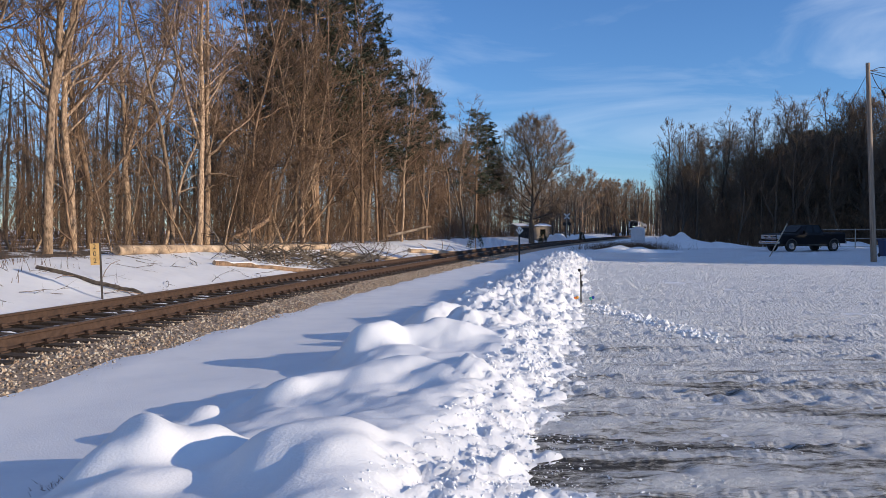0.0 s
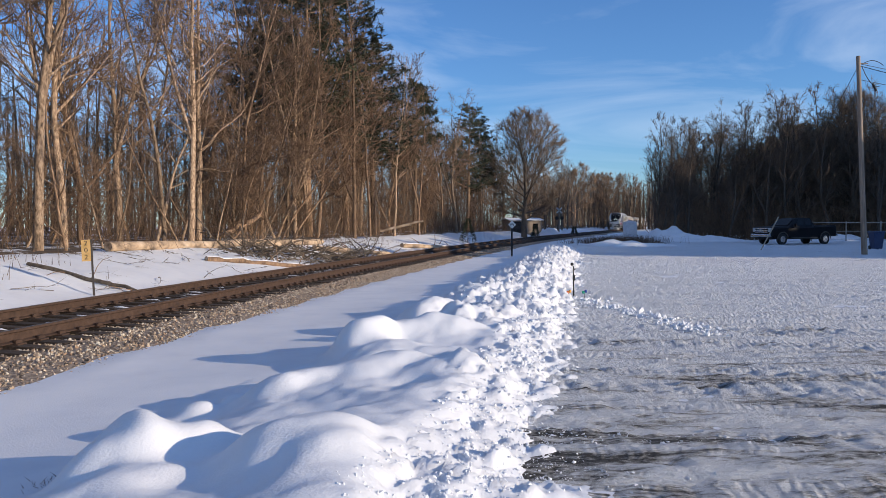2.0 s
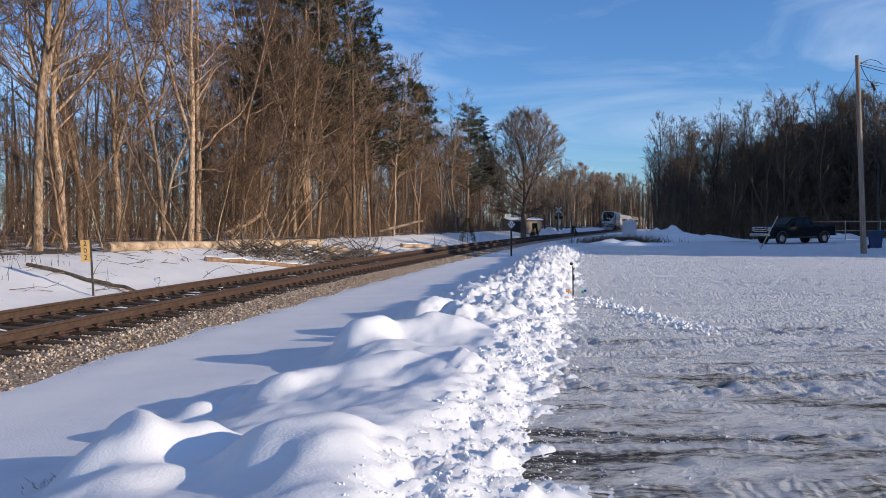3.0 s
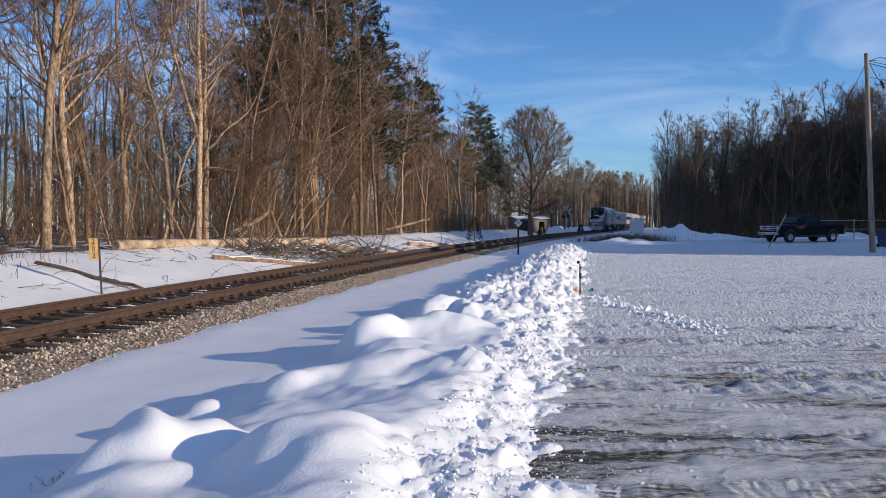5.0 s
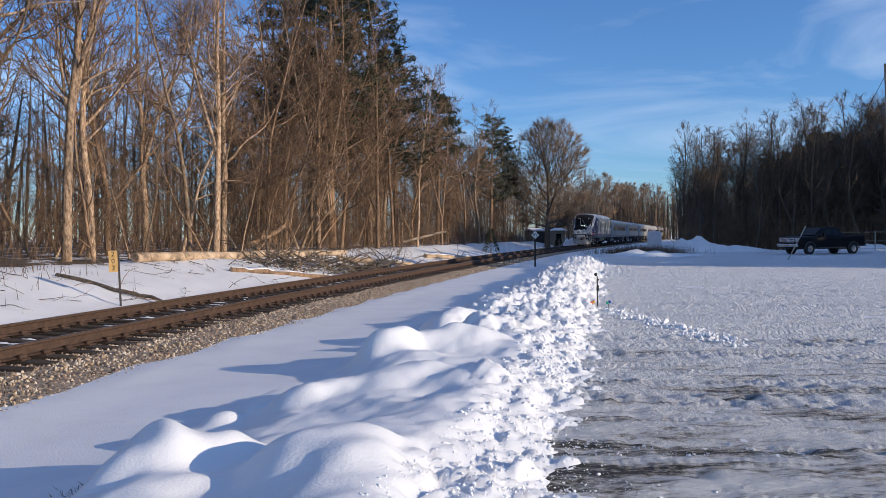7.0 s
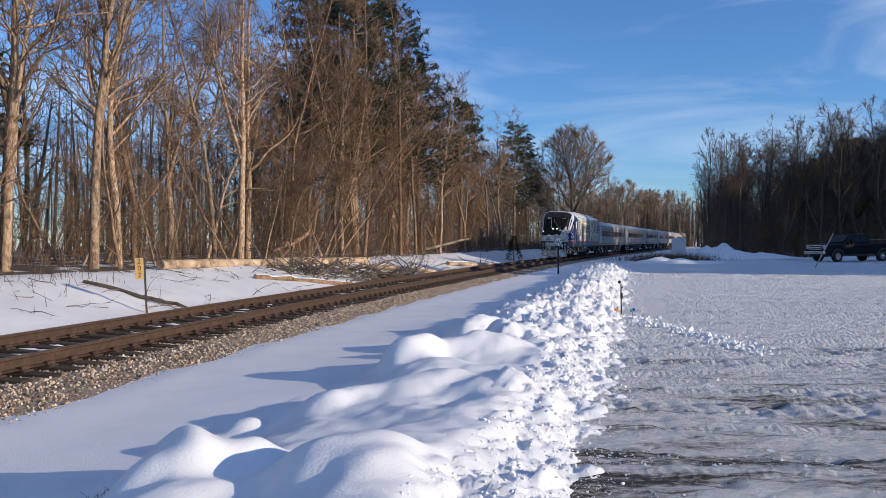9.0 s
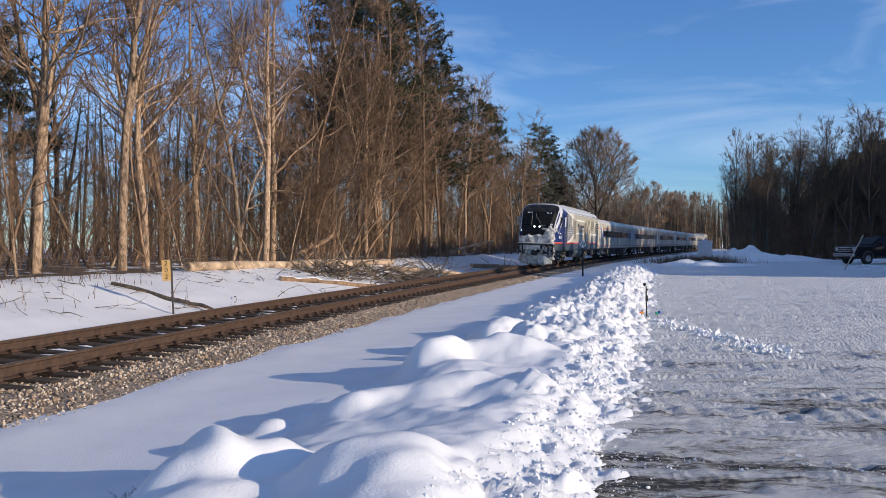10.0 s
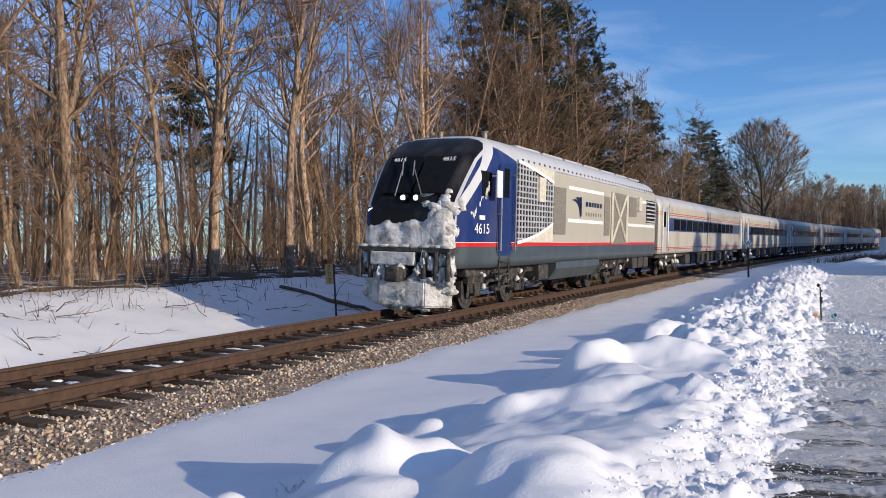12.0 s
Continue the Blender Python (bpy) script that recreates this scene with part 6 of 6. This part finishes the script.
# ---------------- across the yard ----------------
def utility_pole():
    base = Vector((22.0, 41.2, -0.1))
    t = thing("utility_pole", "weathered wooden utility pole with cables, leaning slightly", "utility pole", at=Matrix.Translation(base))
    u = Tubes()
    pts = [Vector((-0.42 * i / 8, 0.05 * i / 8, 10.2 * i / 8)) for i in range(9)]
    u.add(pts, [0.15 - 0.05 * i / 8 for i in range(9)], 14)
    w = new("pole", u.mesh("pole", WOOD))
    w.parent = t
    bm = B()
    rod(bm, pts[-1], pts[-1] + Vector((0, 0, 0.02)), 0.10, n=14)
    rod(bm, pts[-1] + Vector((0.1, 0, -0.35)), pts[-1] + Vector((0.5, 0, -0.35)), 0.025, n=6)
    part("pole_cap", bm, WOOD, t)

    def wire(name, a, b, sag, r=0.014, n=12):
        q = Tubes()
        a, b = Vector(a), Vector(b)
        q.add([a.lerp(b, i / n) + Vector((0, 0, -4 * sag * (i / n) * (1 - i / n))) for i in range(n + 1)], [r] * (n + 1), 4)
        o = new(name, q.mesh(name, INK))
        o.parent = t
    top = pts[-1]
    wire("cable", top + Vector((0, 0, -0.35)), top + Vector((26, 6, -0.6)), 0.9)
    wire("cable", top + Vector((0, 0, -1.15)), top + Vector((26, 6, -1.4)), 0.9)
    wire("cable", top + Vector((0, 0, -0.45)), top + Vector((20, -6, -3.2)), 1.2, 0.02)
    wire("cable", top + Vector((0, 0, -3.6)), top + Vector((26, 6, -3.6)), 0.9, 0.012)
    wire("loop", top + Vector((0.2, 0, -0.4)), top + Vector((1.3, 0, -0.45)), -0.22, 0.02)
    wire("loop", top + Vector((0.2, 0, -0.5)), top + Vector((1.1, -0.1, -1.5)), 0.35, 0.02)
    wire("guy_wire", top + Vector((0, 0, -0.5)), (-2.7, 6.5, 0.15), 0.0, 0.012)
    bm = B()
    d = (top + Vector((0, 0, -0.5)) - Vector((-2.7, 6.5, 0.15))).normalized()
    rod(bm, Vector((-2.7, 6.5, 0.15)), Vector((-2.7, 6.5, 0.15)) + d * 2.4, 0.035, n=8)
    part("guy_guard", bm, material("pale_guard", (0.45, 0.38, 0.30), 0.6), t)
    bm = B()
    for k, z in enumerate((-1.35, -1.55)):
        rod(bm, top + Vector((0.75 + 0.1 * k, 0, z)), top + Vector((0.85 + 0.1 * k, 0, z - 0.2)), 0.06, n=8)
    part("insulator", bm, INK, t)


def pickup():
    paint = material("black_truck_paint", (0.006, 0.006, 0.008), 0.4)
    paint.node_tree.nodes["Principled BSDF"].inputs["Specular IOR Level"].default_value = 0.2
    chrome = material("chrome", (0.55, 0.56, 0.58), 0.18, metal=1.0)
    trim = material("tan_trim", (0.07, 0.06, 0.048), 0.5)
    t = thing("pickup_truck", "black crew-cab pickup truck with chrome grille parked on snow", "truck", at=Matrix.Translation((27.2, 61.0, yard_z(27.2, 61.0))) @ pose(0, 0, 0, 0, 0, 110))

    def ring(y, w, lo, hi, tw=None):
        tw = tw or w
        return [(-w, y, lo), (-w, y, lo + 0.35 * (hi - lo)), (-w * 0.995, y, hi - 0.12), (-tw + 0.06, y, hi), (tw - 0.06, y, hi), (w * 0.995, y, hi - 0.12), (w, y, lo + 0.35 * (hi - lo)), (w, y, lo)]
    bm = B()
    loft(bm, [ring(3.10, 0.93, 0.62, 1.22), (ring(2.95, 1.0, 0.58, 1.30)), ring(1.35, 1.01, 0.55, 1.36), ring(1.30, 1.01, 0.55, 1.33), ring(-0.95, 1.01, 0.55, 1.33), ring(-1.0, 1.01, 0.55, 1.40), ring(-3.05, 1.0, 0.6, 1.42), ring(-3.12, 0.97, 0.62, 1.38)])
    part("body", bm, paint, t)
    bm = B()
    loft(bm, [[(-w, y, z) for w, z in ((a, 1.30), (b, h), (-b, h), (-a, 1.30))] for y, a, b, h in ((1.55, 0.95, 0.90, 1.33), (0.72, 0.98, 0.76, 1.92), (0.3, 0.99, 0.77, 1.98), (-0.7, 0.99, 0.77, 1.97), (-1.05, 0.97, 0.84, 1.5))])
    part("cab", bm, paint, t)
    bm = B()
    q = [(-0.80, 1.47, 1.40), (0.80, 1.47, 1.40), (0.70, 0.78, 1.89), (-0.70, 0.78, 1.89)]
    bm.faces.new([bm.verts.new((x, y + 0.02, z + 0.02)) for x, y, z in q])
    part("windscreen", bm, GLASS, t)
    for s in (-1, 1):
        for y0, y1 in ((0.80, -0.02), (-0.10, -0.72)):
            bm = B()
            q = [(0.985 * s, y0, 1.40), (0.985 * s, y1, 1.40), (0.815 * s, y1, 1.86), (0.815 * s, y0 - 0.25 * (y0 > 0.5), 1.86)]
            bm.faces.new([bm.verts.new(v) for v in q])
            part("side_window", bm, GLASS, t)
        bm = B()
        box(bm, 1.12 * s, 0.95, 1.42, 0.2, 0.12, 0.26, 0.03)
        part("wing_mirror", bm, paint, t)
        for y in (2.05, -2.0):
            bm = B()
            rod(bm, (0.78 * s, y, 0.40), (1.02 * s, y, 0.40), 0.41, n=24)
            wheel = part("wheel", bm, INK, t)
            bm = B()
            rod(bm, (1.0 * s, y, 0.40), (1.03 * s, y, 0.40), 0.24, n=16)
            part("rim", bm, chrome, wheel)
            bm = B()
            prev = None
            for k in range(9):
                a = math.pi * k / 8
                p = Vector((1.035 * s, y + 0.50 * math.cos(a), 0.42 + 0.50 * math.sin(a)))
                if prev:
                    rod(bm, prev, p, 0.045, n=6)
                prev = p
            part("arch_trim", bm, trim, t)
        bm = B()
        box(bm, 0.80 * s, 3.06, 1.08, 0.26, 0.12, 0.30, 0.04)
        part("headlamp", bm, material("lamp_glass", (0.45, 0.46, 0.48), 0.15), t)
        bm = B()
        box(bm, 0.93 * s, 0.0, 0.48, 0.2, 2.6, 0.08, 0.02)
        part("running_board", bm, trim, t)
    bm = B()
    for z in (0.93, 1.06, 1.19):
        box(bm, 0, 3.13, z, 1.30, 0.06, 0.07, 0.02)
    box(bm, 0, 3.13, 1.06, 0.3, 0.08, 0.13, 0.04)
    part("grille", bm, chrome, t, "chrome three-bar grille")
    bm = B()
    box(bm, 0, 3.2, 0.68, 1.95, 0.22, 0.22, 0.06)
    part("bumper", bm, chrome, t, "chrome bumper")
    bm = B()
    box(bm, 0, -3.2, 0.66, 1.9, 0.2, 0.2, 0.05)
    part("rear_bumper", bm, chrome, t)
    bm = B()
    box(bm, 0, 0, 0.5, 1.3, 5.4, 0.22)
    part("chassis", bm, DARK, t)


def heap(name, x, y, rx, ry, h, label, seed, rough=0.4, z=0.0):
    n = 46
    verts, faces = [], []
    for j in range(n):
        for i in range(n):
            u, v = -1.15 + 2.3 * i / (n - 1), -1.15 + 2.3 * j / (n - 1)
            d = math.sqrt(u * u + v * v)
            k = 1 - smooth(0.1, 1.05, d)
            f = noise.fractal(Vector((u * 2.4 + seed, v * 2.4, seed)), 1.0, 2.0, 4)
            verts.append((x + u * rx, y + v * ry, z - 0.12 + k * h * (1 + rough * f) + 0.10 * k * f))
    for j in range(n - 1):
        for i in range(n - 1):
            faces.append((j * n + i, j * n + i + 1, (j + 1) * n + i + 1, (j + 1) * n + i))
    return tagged(new(name, data_mesh(name, verts, faces, SNOW, True)), label, "snow heap")


def far_side():
    heap("snow_mound", 20.5, 71, 3.6, 2.5, 1.25, "rough heap of ploughed snow at the yard's end", 3)
    heap("snow_mound", 13.5, 58, 5.5, 1.6, 0.45, "low ridge of ploughed snow at the yard's end", 5, 0.6)
    heap("snow_mound", 22, 69, 6.5, 1.5, 0.5, "low ridge of ploughed snow at the yard's end", 7, 0.6, 0.2)
    heap("snow_mound", 34, 70, 6, 1.5, 0.5, "low ridge of ploughed snow at the yard's end", 9, 0.6, 0.2)
    heap("snow_mound", 17.2, 121, 2.4, 2.2, 1.2, "rounded heap of snow beside a shed", 11, 0.2)
    # equipment hut
    t = thing("equipment_hut", "small white metal equipment hut beside the track", "hut", at=Matrix.Translation((29.2, 121, 0.0)) @ pose(0, 0, 0, 0, 0, -16) @ Matrix.Scale(0.74, 4))
    wall = material("white_hut_metal", (0.8, 0.8, 0.8), 0.5, stretch=(1, 1, 0.3))
    bm = B()
    box(bm, 0, 0, 1.25, 2.7, 2.2, 2.7, 0.03)
    part("walls", bm, wall, t)
    bm = B()
    loft(bm, [[(-1.5, y, 2.58), (0, y, 2.92), (1.5, y, 2.58), (1.5, y, 2.52), (-1.5, y, 2.52)] for y in (-1.25, 1.25)])
    part("roof", bm, SNOW, t, "snow-covered roof")
    bm = B()
    box(bm, 0.5, -1.12, 1.1, 0.85, 0.05, 1.95, 0.01)
    part("door", bm, wall, t)
    # shed behind the maple
    t = thing("shed", "low tan shed with a snow-covered roof", "shed", at=Matrix.Translation((13.2, 124, 0.2)) @ pose(0, 0, 0, 0, 0, 14))
    tan = material("tan_siding", (0.30, 0.24, 0.18), 0.8, stretch=(4, 4, 0.4), scale=3)
    bm = B()
    box(bm, 0, 0, 0.9, 5.0, 4.0, 2.4, 0.02)
    part("walls", bm, tan, t)
    bm = B()
    loft(bm, [[(x, -2.3, 2.10), (x, 0, 2.45), (x, 2.3, 2.10), (x, 2.3, 2.02), (x, 0, 2.35), (x, -2.3, 2.02)] for x in (-2.8, 2.8)])
    part("roof", bm, SNOW, t, "snow-covered roof")
    bm = B()
    box(bm, -1.2, -2.02, 0.85, 2.2, 0.06, 1.9, 0.01)
    part("door", bm, DARK, t)
    bm = B()
    box(bm, 1.5, -2.02, 1.2, 0.8, 0.05, 0.7, 0.01)
    part("window", bm, GLASS, t)
    # crossing signal
    t = thing("crossing_signal", "railway crossing signal mast with crossbuck and lamps", "signal", at=Matrix.Translation((19.3, 126, 0.2)))
    bm = B()
    rod(bm, (0, 0, 0), (0, 0, 3.9), 0.07, n=10)
    part("mast", bm, STEEL, t)
    for a in (45, -45):
        bm = B()
        box(bm, 0, -0.1, 0, 1.2, 0.03, 0.2, m=Matrix.Translation((0, 0, 3.6)) @ Matrix.Rotation(radians(a), 4, "Y"))
        part("crossbuck_arm", bm, SIGN_WHITE, t)
    for x in (-0.4, 0.4):
        bm = B()
        rod(bm, (x, -0.1, 2.4), (x, -0.16, 2.4), 0.28, n=16)
        part("lamp_hood", bm, INK, t)
    bm = B()
    box(bm, 0, -0.05, 2.4, 0.9, 0.06, 0.08)
    part("lamp_bar", bm, INK, t)
    # bin and chain-link fence behind the pole
    t = thing("wheeled_bin", "dark blue wheeled rubbish bin on snow", "bin", at=Matrix.Translation((26.6, 48.5, yard_z(26.6, 48.5))))
    blue = material("blue_bin_plastic", (0.015, 0.03, 0.09), 0.5)
    bm = B()
    loft(bm, [[(-a, -a, z), (a, -a, z), (a, a, z), (-a, a, z)] for z, a in ((0.05, 0.24), (1.0, 0.32))])
    part("body", bm, blue, t)
    bm = B()
    box(bm, 0, 0, 1.06, 0.72, 0.72, 0.1, 0.03)
    part("lid", bm, blue, t)
    for s in (-1, 1):
        bm = B()
        rod(bm, (0.2 * s, 0.28, 0.12), (0.28 * s, 0.28, 0.12), 0.12, n=12)
        part("wheel", bm, INK, t)
    t = thing("wire_fence", "grey wire fence on steel posts", "fence", at=Matrix.Translation((29, 62, 0.25)))
    for k in range(6):
        bm = B()
        rod(bm, (k * 2.4, -0.5 * k, 0), (k * 2.4, -0.5 * k, 1.5), 0.04, n=8)
        part("post", bm, STEEL, t)
    for z in (0.15, 0.75, 1.42):
        bm = B()
        rod(bm, (0, 0, z), (12, -2.5, z), 0.018, n=6)
        part("rail", bm, STEEL, t)
    # small evergreen bushes
    rng = random.Random(91)
    for x, y, h in ((3.2, 80, 2.4), (13.9, 112.5, 1.9), (20.8, 121, 1.6)):
        t = thing("evergreen_bush", "small dark evergreen bush in snow", "bush", "bushes", at=Matrix.Translation((x, y, ground_z(x, y))))
        V, F = [], []
        for k in range(1100):
            u = rng.random() ** 0.8
            a = rng.uniform(0, 6.283)
            r = (1 - u) * h * 0.36 * rng.uniform(0.5, 1.05) + 0.05
            c = Vector((r * math.cos(a), r * math.sin(a), u * h))
            w = Vector((math.cos(a), math.sin(a), rng.uniform(-0.2, 0.7))) * rng.uniform(0.12, 0.28)
            s = w.orthogonal().normalized() * 0.03
            o = len(V)
            V.extend([tuple(c + s), tuple(c - s), tuple(c + w)])
            F.append((o, o + 1, o + 2))
        b = new("foliage", data_mesh("foliage", V, F, NEEDLE))
        b.parent = t
        bm = B()
        rod(bm, (0, 0, -0.1), (0, 0, h * 0.7), 0.06, 0.02, 6)
        part("stem", bm, BARK_BROWN, t)


utility_pole()
pickup()
far_side()


motions()
